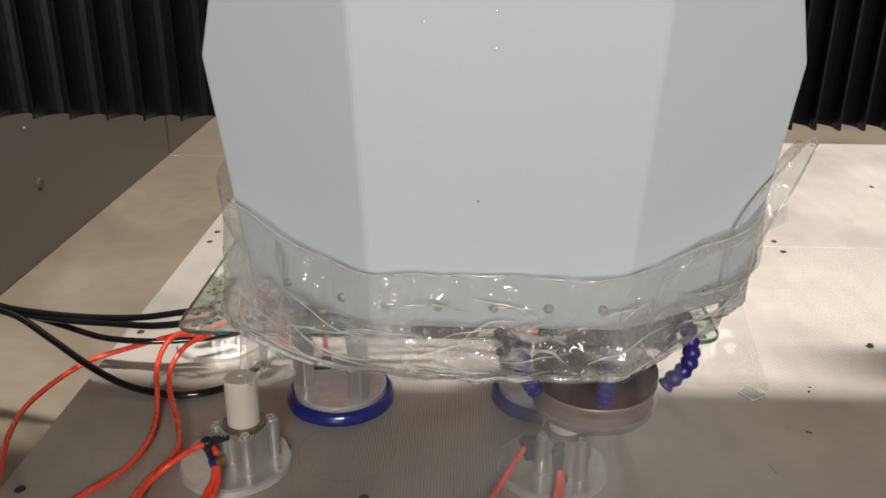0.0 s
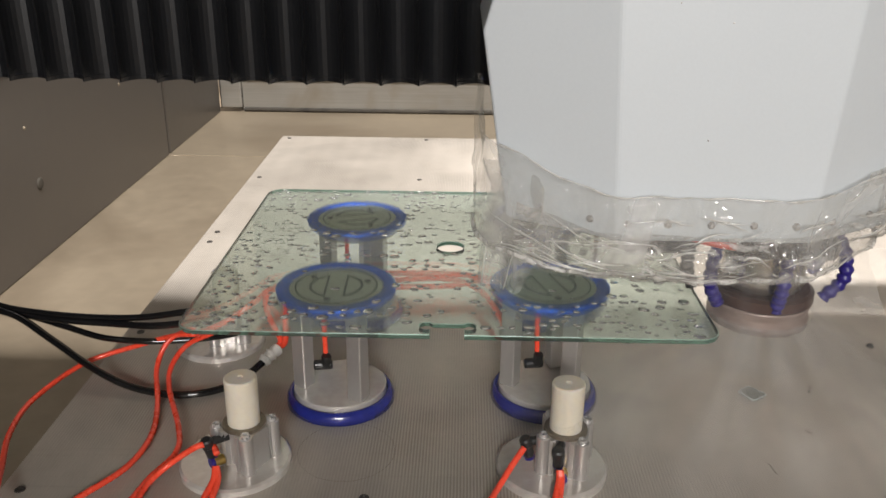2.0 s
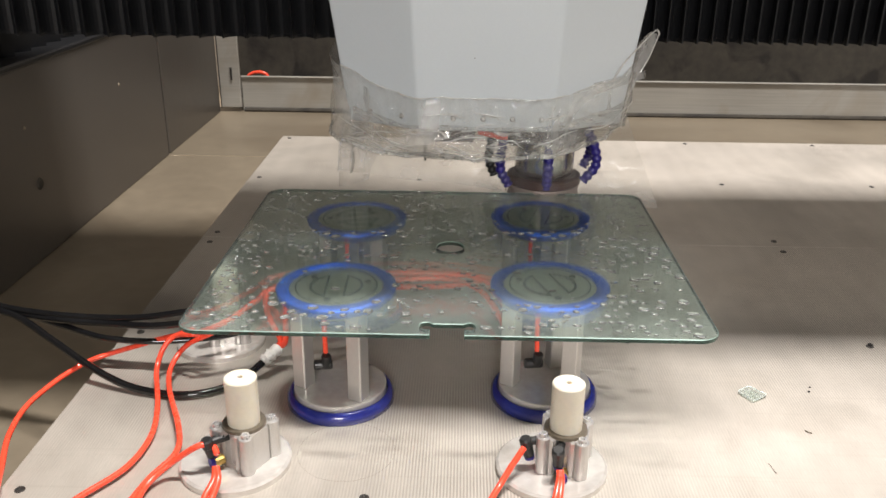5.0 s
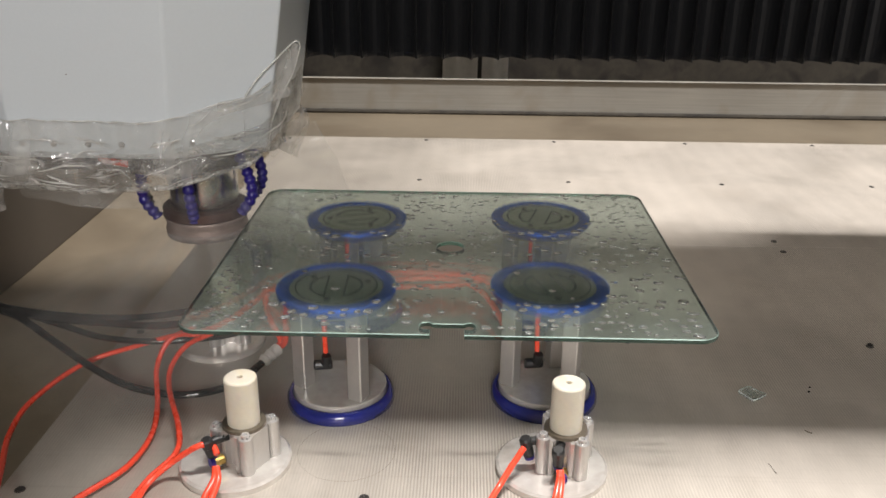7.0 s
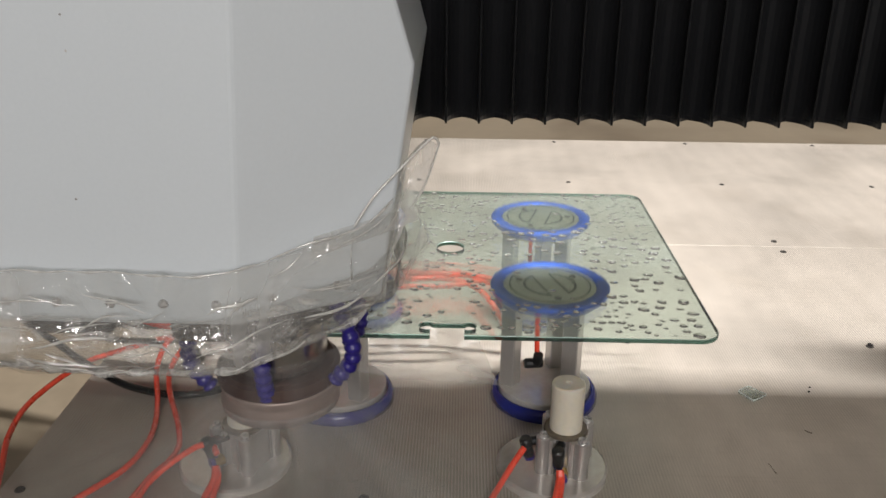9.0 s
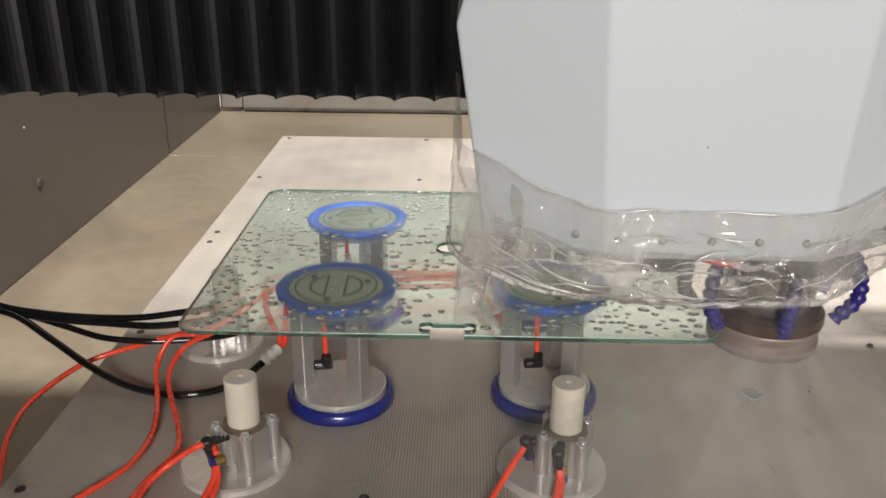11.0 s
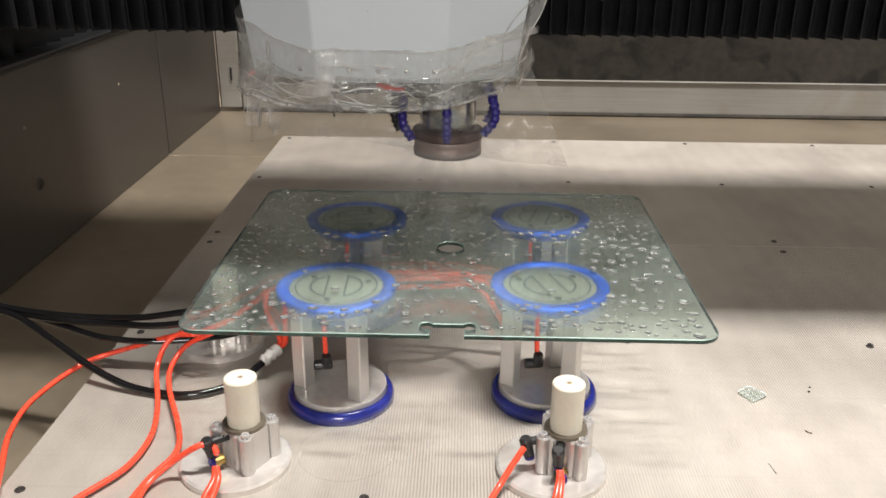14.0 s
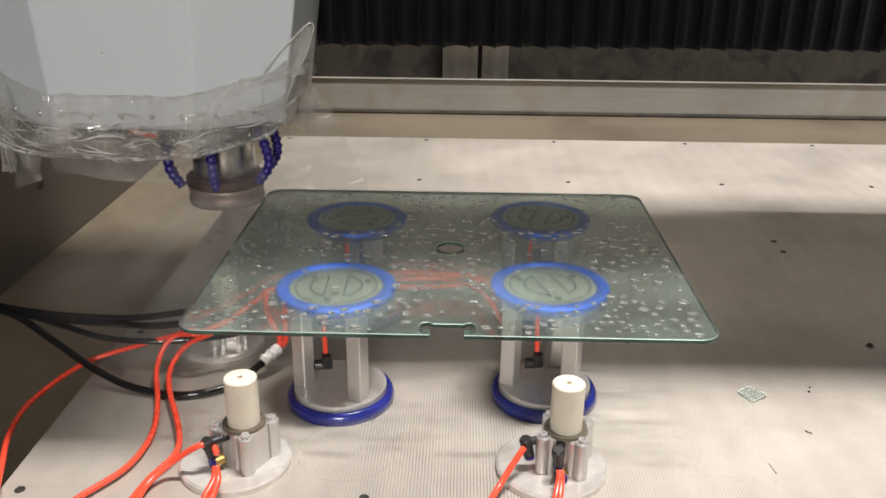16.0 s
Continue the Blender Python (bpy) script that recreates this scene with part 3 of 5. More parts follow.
# the rail's base shadow, laid in as a dark strip
part("foot_shade", tube([(-0.72, RAIL_Y - 0.004, PAN + 0.006), (0.8, RAIL_Y - 0.004, PAN + 0.005), (2.3, RAIL_Y - 0.004, PAN + 0.006)], 0.008, 8, 6), M_mud, rail, "dark strip standing in for the shadow along the rail's foot")
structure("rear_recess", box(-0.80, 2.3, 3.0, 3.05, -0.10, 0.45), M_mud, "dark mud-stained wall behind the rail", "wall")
# out of view, added to give the glass a dull rear reflection
structure("unseen_rear_panel", box(-0.80, 2.3, 3.02, 3.05, 0.45, 1.7), M_rear, "unseen grey brown panel added for the glass to reflect", "cover")
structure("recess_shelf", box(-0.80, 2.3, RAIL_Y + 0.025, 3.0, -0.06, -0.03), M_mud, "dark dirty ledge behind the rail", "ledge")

# the bed: two milled plates with sunk screws
TX0, TX1, TY0, TYM, TY1 = -0.448, 1.75, 0.615, 1.3505, 2.043
bed = thing("work_table", pose(0, 0, 0))
tagged(bed, "brushed aluminium machine table of two milled plates", "table")
part("plate", box(TX0, TX1, TY0, TYM - 0.0006, -0.03, 0, 0.0005), M_table, bed)
part("plate", box(TX0, TX1, TYM + 0.0006, TY1, -0.03, 0, 0.0005), M_table, bed)
part("frame", box(TX0 + 0.06, TX1 - 0.06, TY0 + 0.05, TY1 - 0.08, PAN, -0.03), M_gantry, bed)
screw_me = None
for sx in (-0.428, -0.09, 0.222, 0.541, 0.85, 1.16):
    for sy in (0.667, 0.998, 1.327, 1.374, 1.697, 2.022):
        if screw_me is None:
            ob = part("screw", lathe([(0, 0.0003), (0.002, 0.0003), (0.0024, 0.0010), (0.0046, 0.0011), (0.0052, 0.0004), (0.0052, -0.002)], 20), M_darkmetal, bed)
            screw_me = ob.data
        else:
            ob = new("screw", screw_me)
            ob.parent = bed
        ob.matrix_basis = pose(sx, sy, 0)


part("ring_mark", lathe([(0.0506, 0.0002), (0.0508, 0.0004), (0.0512, 0.0004), (0.0514, 0.0002)], 64, m=pose(-0.117, 0.742, 0)), M_smear, bed, "faint ring left by a removed pod")

SHARD = [(0.3316, 0.8735), (0.3400, 0.8590), (0.3436, 0.8545), (0.3540, 0.8605), (0.3625, 0.8680), (0.3560, 0.8740), (0.3520, 0.8800), (0.3475, 0.8845), (0.3390, 0.8800)]
shard = part("glass_shard", prism(SHARD, 0.0005, 0.0042), None)
shard.data.materials.append(sheet_material("shard_glass", (0.88, 0.94, 0.915), 0, 0.1, 1.5, 160.0, (0.04, 0.40), 0.3, 140))
part("broken_edge", tube([(x, y, 0.0036) for x, y in SHARD + SHARD[:1]], 0.0007, 3, 5), paint("broken_glass_edge", (0.62, 0.70, 0.66), 0.3, 0.0, 0.5, 300, 900, 0.3), shard, "chipped pale green edge")
tagged(shard, "small broken piece of greenish glass on the table", "glass shard")


for x, y, size, turn in ((0.4226, 0.8911, 0.0022, 10), (0.4174, 0.8807, 0.0026, 40), (0.5425, 1.0006, 0.0062, -8)):
    crumb = part("dirt_crumb", lathe([(0, size * 0.5), (size * 0.45, size * 0.38), (size * 0.7, 0.0), (0, 0)], 9), M_hole, at=pose(x, y, 0.0002, 0, 0, turn))
    tagged(crumb, "tiny dark crumb of dirt on the table", "dirt", "crumbs of dirt on the table")
tagged(part("metal_shaving", tube([(0.3826, 0.7985, 0.0008), (0.3850, 0.7950, 0.0012), (0.3885, 0.7935, 0.0008)], 0.0006, 6, 6), M_collar), "small curled dark shaving on the table", "shaving")
part("scratch", tube([(0.3232, 0.7375, 0.0), (0.3240, 0.7300, 0.0001), (0.3256, 0.7200, 0.0)], 0.0005, 5, 5), M_collar, bed, "short dark scratch")


def hanging_sheet(x0, x1, depth):
    b = bmesh.new()
    n, rows = 14, []
    for k in range(n):
        u = k / (n - 1)
        x, y = x0 + (x1 - x0) * u, 2.93 - depth * math.sin(u * 3.0) + 0.008 * math.sin(u * 11)
        rows.append([b.verts.new((x, y, -0.028)), b.verts.new((x + 0.004, y, 0.45)), b.verts.new((x + 0.004, y + 0.003, 0.45)), b.verts.new((x, y + 0.003, -0.028))])
    for a, c in zip(rows, rows[1:]):
        for i in range(4):
            j = (i + 1) % 4
            b.faces.new((a[i], c[i], c[j], a[j]))
    bmesh.ops.recalc_face_normals(b, faces=b.faces)
    return b


# pale reflection-like patches in the recess, modelled as upright sheets
for x0, x1, depth in ((-0.075, 0.045, 0.01), (0.060, 0.150, 0.03)):
    tagged(part("pale_sheet", hanging_sheet(x0, x1, depth), M_white, round_faces=True), "pale sheet standing in for a reflection-like patch behind the rail", "splash sheet", "splash sheets behind the rail")

# ---------------------------------------------------------------- vacuum pods under the glass
def vacuum_pod(turn, pad_turn):
    pod = thing("vacuum_pod")
    part("base_disc", lathe([(0, 0.0195), (0.0525, 0.0195), (0.0535, 0.0185), (0.0535, 0.0)], 56), M_disc, pod)
    part("base_ring", lathe([(0.0536, 0.002), (0.0540, 0.0125), (0.0560, 0.0140), (0.0590, 0.0130), (0.0618, 0.0080), (0.0622, 0.0), (0.0536, 0.0)], 64), M_navy, pod, "dark blue rubber foot ring", True)
    for k in range(3):
        a = radians(turn + 120 * k)
        b = box(-0.009, 0.009, -0.009, 0.009, 0.0195, 0.126, 0.0012)
        part("post", b, M_alu, pod, "square aluminium post", at=pose(0.041 * math.cos(a), 0.041 * math.sin(a), 0, 0, 0, turn + 120 * k + (50, 25, 40)[k]))
    part("top_plate", lathe([(0, 0.126), (0.054, 0.126), (0.0555, 0.128), (0.0555, 0.138), (0.05, 0.1405), (0, 0.1405)], 56), M_pad, pod)
    part("sealing_ring", lathe([(0.0520, 0.141), (0.0524, 0.1435), (0.0640, 0.1436), (0.0665, 0.1425), (0.0655, 0.137), (0.058, 0.130), (0.0556, 0.130), (0.0556, 0.141)], 64), M_blue, pod, "blue rubber suction lip", True)
    pad = part("suction_pad", lathe([(0, 0.1425), (0.0512, 0.1425), (0.0512, 0.1405)], 56), M_pad, pod, "pale grooved pad", at=pose(0, 0, 0, 0, 0, pad_turn))
    part("groove", lathe([(0.0440, 0.1427), (0.0440, 0.1431), (0.0458, 0.1431), (0.0458, 0.1427)], 56), M_groove, pad)
    for s in (1, -1):
        chord = arc(0, 0, 0.030, -68, 68, 14)
        inner = arc(0, 0, 0.027, 64, -64, 14)
        ring = [(s * x, y) for x, y in chord] + [(s * x, y) for x, y in inner]
        part("groove", prism(ring, 0.1427, 0.1431), M_groove, pad)
        part("groove", prism([(s * 0.0095, -0.028), (s * 0.0118, -0.028), (s * 0.0118, 0.028), (s * 0.0095, 0.028)], 0.1427, 0.1431), M_groove, pad)
    for a in (20, 140, 260):
        x, y = 0.036 * math.cos(radians(a)), 0.036 * math.sin(radians(a))
        part("screw_hole", lathe([(0, 0.1431), (0.0038, 0.1431), (0.0040, 0.1426)], 14, m=pose(x, y, 0)), M_hole, pad)
    b = tube([(-0.012, -0.012, 0.128), (-0.013, -0.016, 0.10), (-0.012, -0.02, 0.066)], 0.0028, 8, 8)
    part("air_tube", b, M_red, pod, "short red air tube")
    b = lathe([(0, -0.010), (0.0048, -0.010), (0.0058, -0.008), (0.0058, 0.009), (0.0046, 0.011), (0, 0.011)], 14, m=pose(-0.016, -0.02, 0.054, 0, 90, 8))
    lathe([(0, 0.0), (0.0050, 0.0), (0.0056, 0.003), (0.0056, 0.013), (0.0048, 0.015), (0, 0.015)], 14, bm=b, m=pose(-0.012, -0.021, 0.054, 14, 6, 0))
    part("elbow_fitting", b, M_plastic, pod, "black elbow fitting")
    return pod


PODS = [(-0.1374, 0.8485, 188, 2), (0.0998, 0.8618, 188, 19), (-0.1408, 1.0677, 200, -73), (0.1069, 1.0814, 195, -16)]
for px, py, turn, pad_turn in PODS:
    pod = vacuum_pod(turn, pad_turn)
    pod.matrix_world = pose(px, py, 0)
    tagged(pod, "aluminium vacuum pod with blue rubber rings holding the glass", "vacuum pod", "vacuum pods under the glass")

# ---------------------------------------------------------------- the sheet of glass
GX0, GX1, GY0, GY1, GZ0, GZ1 = -0.2795, 0.2545, 0.7255, 1.169, 0.1440, 0.1490
r = 0.022
outline = arc(GX0 + r, GY1 - r, r, 90, 180) + arc(GX0 + r, GY0 + r, r, 180, 270)
outline += [(-0.0290, GY0), (-0.0290, GY0 + 0.0125)] + arc(-0.0325, GY0 + 0.0195, 0.0075, -60, -290, 12)[1:]
outline += [(-0.0265, GY0 + 0.0235), (0.0035, GY0 + 0.0235)] + arc(0.0085, GY0 + 0.0195, 0.0075, 110, -120, 12)[1:] + [(0.0045, GY0 + 0.0125), (0.0045, GY0)]
outline += arc(GX1 - r, GY0 + r, r, 270, 360) + arc(GX1 - r, GY1 - r, r, 0, 90)
HOLE = arc(-0.0130, 0.955, 0.0165, 360, 0, 28)[:-1]


def shrunk(pts, d):
    """The outline moved inwards by d (counter-clockwise outlines)."""
    n, out = len(pts), []
    for i in range(n):
        a, b, c = Vector(pts[i - 1]), Vector(pts[i]), Vector(pts[(i + 1) % n])
        e, f = (b - a).normalized(), (c - b).normalized()
        m = Vector((-(e.y + f.y), e.x + f.x))
        m = m.normalized() if m.length > 1e-6 else Vector((-e.y, e.x))
        out.append(tuple(b + m * d))
    return out


def glass_sheet():
    b = bmesh.new()
    rims = {}
    cut = 0.0007
    for key, pts in (("out", outline), ("hole", HOLE)):
        inner = shrunk(pts, cut)
        for z, q in ((GZ0, inner), (GZ0 + cut, pts), (GZ1 - cut, pts), (GZ1, inner)):
            rims[key, z] = [b.verts.new((x, y, z)) for x, y in q]
    for z in (GZ0, GZ1):
        edges = []
        for key in ("out", "hole"):
            v = rims[key, z]
            edges += [b.edges.new((v[i], v[(i + 1) % len(v)])) for i in range(len(v))]
        bmesh.ops.triangle_fill(b, edges=edges, use_beauty=True)
    for f in b.faces:
        f.material_index = 0
    for key in ("out", "hole"):
        for z, y, index in ((GZ0, GZ0 + cut, 1), (GZ0 + cut, GZ1 - cut, 1), (GZ1 - cut, GZ1, 2)):
            lo, hi = rims[key, z], rims[key, y]
            for i in range(len(lo)):
                j = (i + 1) % len(lo)
                f = b.faces.new((lo[i], lo[j], hi[j], hi[i]))
                f.material_index = index
    bmesh.ops.recalc_face_normals(b, faces=b.faces)
    return b


pane = part("glass_sheet", glass_sheet(), M_glass)
pane.data.materials.append(M_edge)
pane.data.materials.append(M_arris)
pane.visible_shadow = False
tagged(pane, "wet greenish sheet of glass with a notch and a hole", "glass sheet")


def droplets():
    """Water beads lying on the glass, larger towards the edges, in clusters."""
    rnd = random.Random(11)
    verts, faces = [], []
    n = 12

    def bead(x, y, rr):
        e, a0, start = 1 + 0.22 * rnd.random(), rnd.random() * 6.28, len(verts)
        tall = 0.30 + 0.12 * rnd.random()
        wob = [1 + 0.09 * math.sin(2 * i * 6.2832 / n + a0) + 0.07 * rnd.uniform(-1, 1) for i in range(n)]
        for s, h in ((1.0, 0.0), (0.97, 0.35), (0.80, 0.70), (0.45, 0.94)):
            for i in range(n):
                a = a0 + 6.2832 * i / n
                verts.append((x + rr * s * e * wob[i] * math.cos(a), y + rr * s / e * wob[i] * math.sin(a), GZ1 + 0.0003 + rr * h * tall))
        verts.append((x, y, GZ1 + 0.0003 + rr * tall))
        for k in range(3):
            for i in range(n):
                j = (i + 1) % n
                p = start + k * n
                faces.append((p + i, p + j, p + n + j, p + n + i))
        for i in range(n):
            faces.append((start + 3 * n + i, start + 3 * n + (i + 1) % n, start + 4 * n))
        faces.append(tuple(start + i for i in reversed(range(n))))

    placed, tries = [], 0
    while len(placed) < 640 and tries < 16000:
        tries += 1
        x, y = rnd.uniform(GX0 + 0.008, GX1 - 0.008), rnd.uniform(GY0 + 0.006, GY1 - 0.008)
        clump = noise.noise(Vector((x * 6, y * 6, 3.1)))
        dense = 0.34 + 0.8 * max(0, clump + 0.30)
        rim = max(abs(x + 0.012) / 0.26, 0.0)
        if rnd.random() > dense + 0.45 * rim * rim or (x + 0.013) ** 2 + (y - 0.955) ** 2 < 0.023 ** 2 or (-0.048 < x < 0.024 and y < 0.760) or (rnd.random() < 0.97 and any((x - p[0]) ** 2 + (y - p[1]) ** 2 < 0.070 ** 2 for p in PODS)):
            continue
        rr = rnd.choice((0.0016, 0.0024, 0.0032, 0.0038)) if clump > 0.12 else rnd.choice((0.0030, 0.0040, 0.0046, 0.0052, 0.0058)) * (0.8 + 0.28 * rim)
        if any((x - a) ** 2 + (y - c) ** 2 < (rr + d) ** 2 * 1.5 for a, c, d in placed):
            continue
        placed.append((x, y, rr))
        bead(x, y, rr)
    me = bpy.data.meshes.new("water_droplets")
    me.from_pydata(verts, [], faces)
    b = bmesh.new()
    b.from_mesh(me)
    bpy.data.meshes.remove(me)
    return b


tagged(part("water_droplets", droplets(), M_water, round_faces=True), "clear water beads lying on the glass", "water droplets", kind="stuff")


# ---------------------------------------------------------------- stop cylinders
OFF = 0.012


def stop_cylinder(turn, ports):
    here = pose(OFF, 0, -0.013)
    cyl = thing("stop_cylinder")
    part("base_disc", lathe([(0, 0.008), (0.054, 0.008), (0.0565, 0.006), (0.0565, 0)], 56), M_disc, cyl)
    body = part("body", ribbed_body(), M_alu, cyl, "ribbed aluminium cylinder body", at=pose(OFF, 0, 0, 0, 0, turn))
    for sx in (-1, 1):
        for sy in (-1, 1):
            part("bolt", lathe([(0, 0.0505), (0.002, 0.0505), (0.0025, 0.053), (0.0042, 0.053), (0.0045, 0.048)], 16, m=pose(sx * 0.0192, sy * 0.0192, 0)), M_screw, body)
    part("collar", lathe([(0, 0.0645), (0.0215, 0.0645), (0.0222, 0.0615), (0.0, 0.0615)], 32), M_collar, cyl, "dark wet collar plate", at=here)
    part("piston_rod", lathe([(0, 0.066), (0.008, 0.066), (0.008, 0.058)], 20), M_steel, cyl, at=here)
    part("cap", lathe([(0, 0.1080), (0.0026, 0.1080), (0.0028, 0.1148), (0.0030, 0.1154), (0.0036, 0.1155), (0.0140, 0.1155), (0.0150, 0.1153), (0.0160, 0.1144), (0.0163, 0.1134), (0.0163, 0.066), (0.0162, 0.0635), (0.0150, 0.0625), (0, 0.0625)], 56), M_nylon, cyl, "white nylon stop cap with a centre hole", at=here)
    for a, reach, h, kind in ports:
        ca, sa = math.cos(radians(a)), math.sin(radians(a))
        if kind == "straight":
            b = lathe([(0, 0.0), (0.0055, 0.0), (0.0055, 0.010), (0, 0.010)], 14, m=pose(ca * (reach - 0.010), sa * (reach - 0.010), h, 0, 90, a))
            fit = part("air_fitting", b, M_brass, cyl, "small brass air fitting", at=pose(OFF, 0, 0))
            part("collet", lathe([(0, 0.010), (0.0052, 0.010), (0.0052, 0.014), (0, 0.014)], 14, m=pose(ca * (reach - 0.010), sa * (reach - 0.010), h, 0, 90, a)), M_purple, fit, "blue release collet")
            continue
        lean = pose(ca * reach, sa * reach, h, 0, 14, a)
        b = lathe([(0, -0.011), (0.0050, -0.011), (0.0056, -0.009), (0.0056, 0.001), (0.0064, 0.002), (0.0064, 0.009), (0.0048, 0.011), (0, 0.011)], 16, m=lean)
        lathe([(0, 0.0), (0.0044, 0.0), (0.0044, reach - 0.016), (0.0040, reach - 0.014), (0, reach - 0.014)], 14, bm=b, m=pose(ca * 0.018, sa * 0.018, h + 0.006, 0, 90, a))
        fit = part("air_fitting", b, M_plastic, cyl, "black elbow air fitting", at=pose(OFF, 0, 0))
        part("collet", lathe([(0, -0.0145), (0.0050, -0.0145), (0.0056, -0.011), (0, -0.011)], 14, m=lean), M_purple, fit, "blue release collet")
    return cyl


def ribbed_body():
    """A square cylinder body: slotted ribs on two faces, plain flats with one groove on the others, round tie-bolt columns."""
    s, g = 0.0245, 0.0030
    ribbed = [(-0.0175, 0), (-0.0145, 0), (-0.0140, g), (-0.0125, g), (-0.0120, 0), (-0.0085, 0), (-0.0080, g), (-0.0068, g), (-0.0062, 0.002), (-0.0055, 0.008), (0.0055, 0.008), (0.0062, 0.002), (0.0068, g), (0.0080, g), (0.0085, 0), (0.0120, 0), (0.0125, g), (0.0140, g), (0.0145, 0), (0.0175, 0)]
    flat = [(-0.0175, 0.0015), (0.0085, 0.0015), (0.0090, 0.004), (0.0105, 0.004), (0.0110, 0.0015), (0.0175, 0.0015)]
    pts = []
    for k in range(4):
        a = radians(90 * k)
        for along, deep in (flat if k % 2 == 0 else ribbed):
            x, y = s - deep, along
            pts.append((x * math.cos(a) - y * math.sin(a), x * math.sin(a) + y * math.cos(a)))
    b = prism(pts, 0.008, 0.0485)
    for sx in (-1, 1):
        for sy in (-1, 1):
            lathe([(0, 0.0490), (0.0064, 0.0490), (0.0070, 0.0484), (0.0070, 0.008)], 20, bm=b, m=pose(sx * 0.0192, sy * 0.0192, 0))
    return b


STOPS = [(-0.2275, 0.718, -29, [(216, 0.038, 0.034, "elbow"), (222, 0.036, 0.018, "straight")]), (0.096, 0.720, -14, [(195, 0.040, 0.034, "elbow"), (252, 0.031, 0.036, "elbow"), (262, 0.030, 0.012, "straight")]), (-0.312, 0.975, 15, [(230, 0.036, 0.036, "elbow")])]
for sx, sy, turn, ports in STOPS:
    cyl = stop_cylinder(turn, ports)
    cyl.matrix_world = pose(sx, sy, 0)
    tagged(cyl, "small pneumatic stop cylinder with white cap on a round base", "stop cylinder", "stop cylinders round the glass")


# ---------------------------------------------------------------- air hoses and cables
def hose(name, pts, r, material, label, category, group=""):
    ob = part(name, tube(pts, r, 10, 12), material, round_faces=True)
    tagged(ob, label, category, group)
    return ob


hose("air_tube", [(-0.314, 0.8827, 0.06), (-0.3435, 0.8975, 0.05), (-0.3917, 0.9095, 0.03), (-0.4574, 0.8925, 0.012), (-0.4867, 0.8203, 0.006), (-0.4807, 0.7542, 0.006), (-0.4545, 0.6859, 0.01), (-0.4273, 0.6228, 0.02)], 0.0032, M_red, "orange-red plastic air tube lying on the table", "air tube", "red air tubes")
hose("air_tube", [(-0.3191, 0.8999, 0.06), (-0.3501, 0.895, 0.045), (-0.3607, 0.873, 0.02), (-0.3407, 0.8122, 0.008), (-0.328, 0.7549, 0.006), (-0.3334, 0.6995, 0.006), (-0.3599, 0.6535, 0.006), (-0.3705, 0.6342, 0.006)], 0.0032, M_red, "orange-red plastic air tube lying on the table", "air tube", "red air tubes")
hose("air_tube", [(-0.2947, 0.8864, 0.06), (-0.3321, 0.9, 0.035), (-0.3439, 0.8737, 0.02), (-0.3345, 0.8361, 0.012), (-0.3007, 0.7629, 0.012), (-0.2897, 0.7204, 0.01), (-0.3044, 0.6824, 0.006), (-0.3105, 0.6486, 0.006), (-0.3135, 0.6323, 0.006)], 0.0032, M_red, "orange-red plastic air tube lying on the table", "air tube", "red air tubes")
hose("air_tube", [(-0.2358, 0.6861, 0.034), (-0.2426, 0.6952, 0.036), (-0.255, 0.6891, 0.04), (-0.2854, 0.6888, 0.018), (-0.3019, 0.671, 0.008), (-0.3047, 0.6447, 0.006), (-0.3056, 0.6325, 0.006)], 0.0032, M_red, "orange-red air tube plugged into the stop cylinder", "air tube", "red air tubes")
hose("air_tube", [(-0.2336, 0.6709, 0.03), (-0.2331, 0.6605, 0.022), (-0.2373, 0.6429, 0.016), (-0.237, 0.6277, 0.012)], 0.0032, M_red, "orange-red air tube plugged into the stop cylinder", "air tube", "red air tubes")
hose("air_tube", [(-0.2325, 0.6709, 0.03), (-0.2288, 0.6607, 0.022), (-0.23, 0.6415, 0.016), (-0.2313, 0.6279, 0.012)], 0.0032, M_red, "orange-red air tube plugged into the stop cylinder", "air tube", "red air tubes")
hose("air_tube", [(0.066, 0.7023, 0.038), (0.0531, 0.6898, 0.024), (0.0414, 0.6751, 0.012), (0.0323, 0.6579, 0.008), (0.0267, 0.6447, 0.006)], 0.0032, M_red, "orange-red air tube plugged into the stop cylinder", "air tube", "red air tubes")
hose("air_tube", [(0.0986, 0.678, 0.03), (0.0981, 0.6729, 0.022), (0.0938, 0.6576, 0.014), (0.0899, 0.6421, 0.01)], 0.0032, M_red, "orange-red air tube plugged into the stop cylinder", "air tube", "red air tubes")
hose("air_tube", [(0.0997, 0.6781, 0.03), (0.1008, 0.673, 0.022), (0.0981, 0.6578, 0.014), (0.0962, 0.6423, 0.01)], 0.0032, M_red, "orange-red air tube plugged into the stop cylinder", "air tube", "red air tubes")
hose("air_tube", [(-0.2222, 0.9112, 0.029), (-0.2123, 0.9072, 0.04), (-0.2113, 0.9149, 0.07), (-0.1995, 0.9129, 0.1), (-0.1488, 0.9402, 0.105), (-0.0802, 0.9501, 0.105), (-0.0175, 0.9563, 0.105), (0.0216, 0.9388, 0.1), (0.0445, 0.908, 0.085), (0.0563, 0.8954, 0.06)], 0.0036, M_red, "orange-red air tube running under the glass", "air tube", "red air tubes")
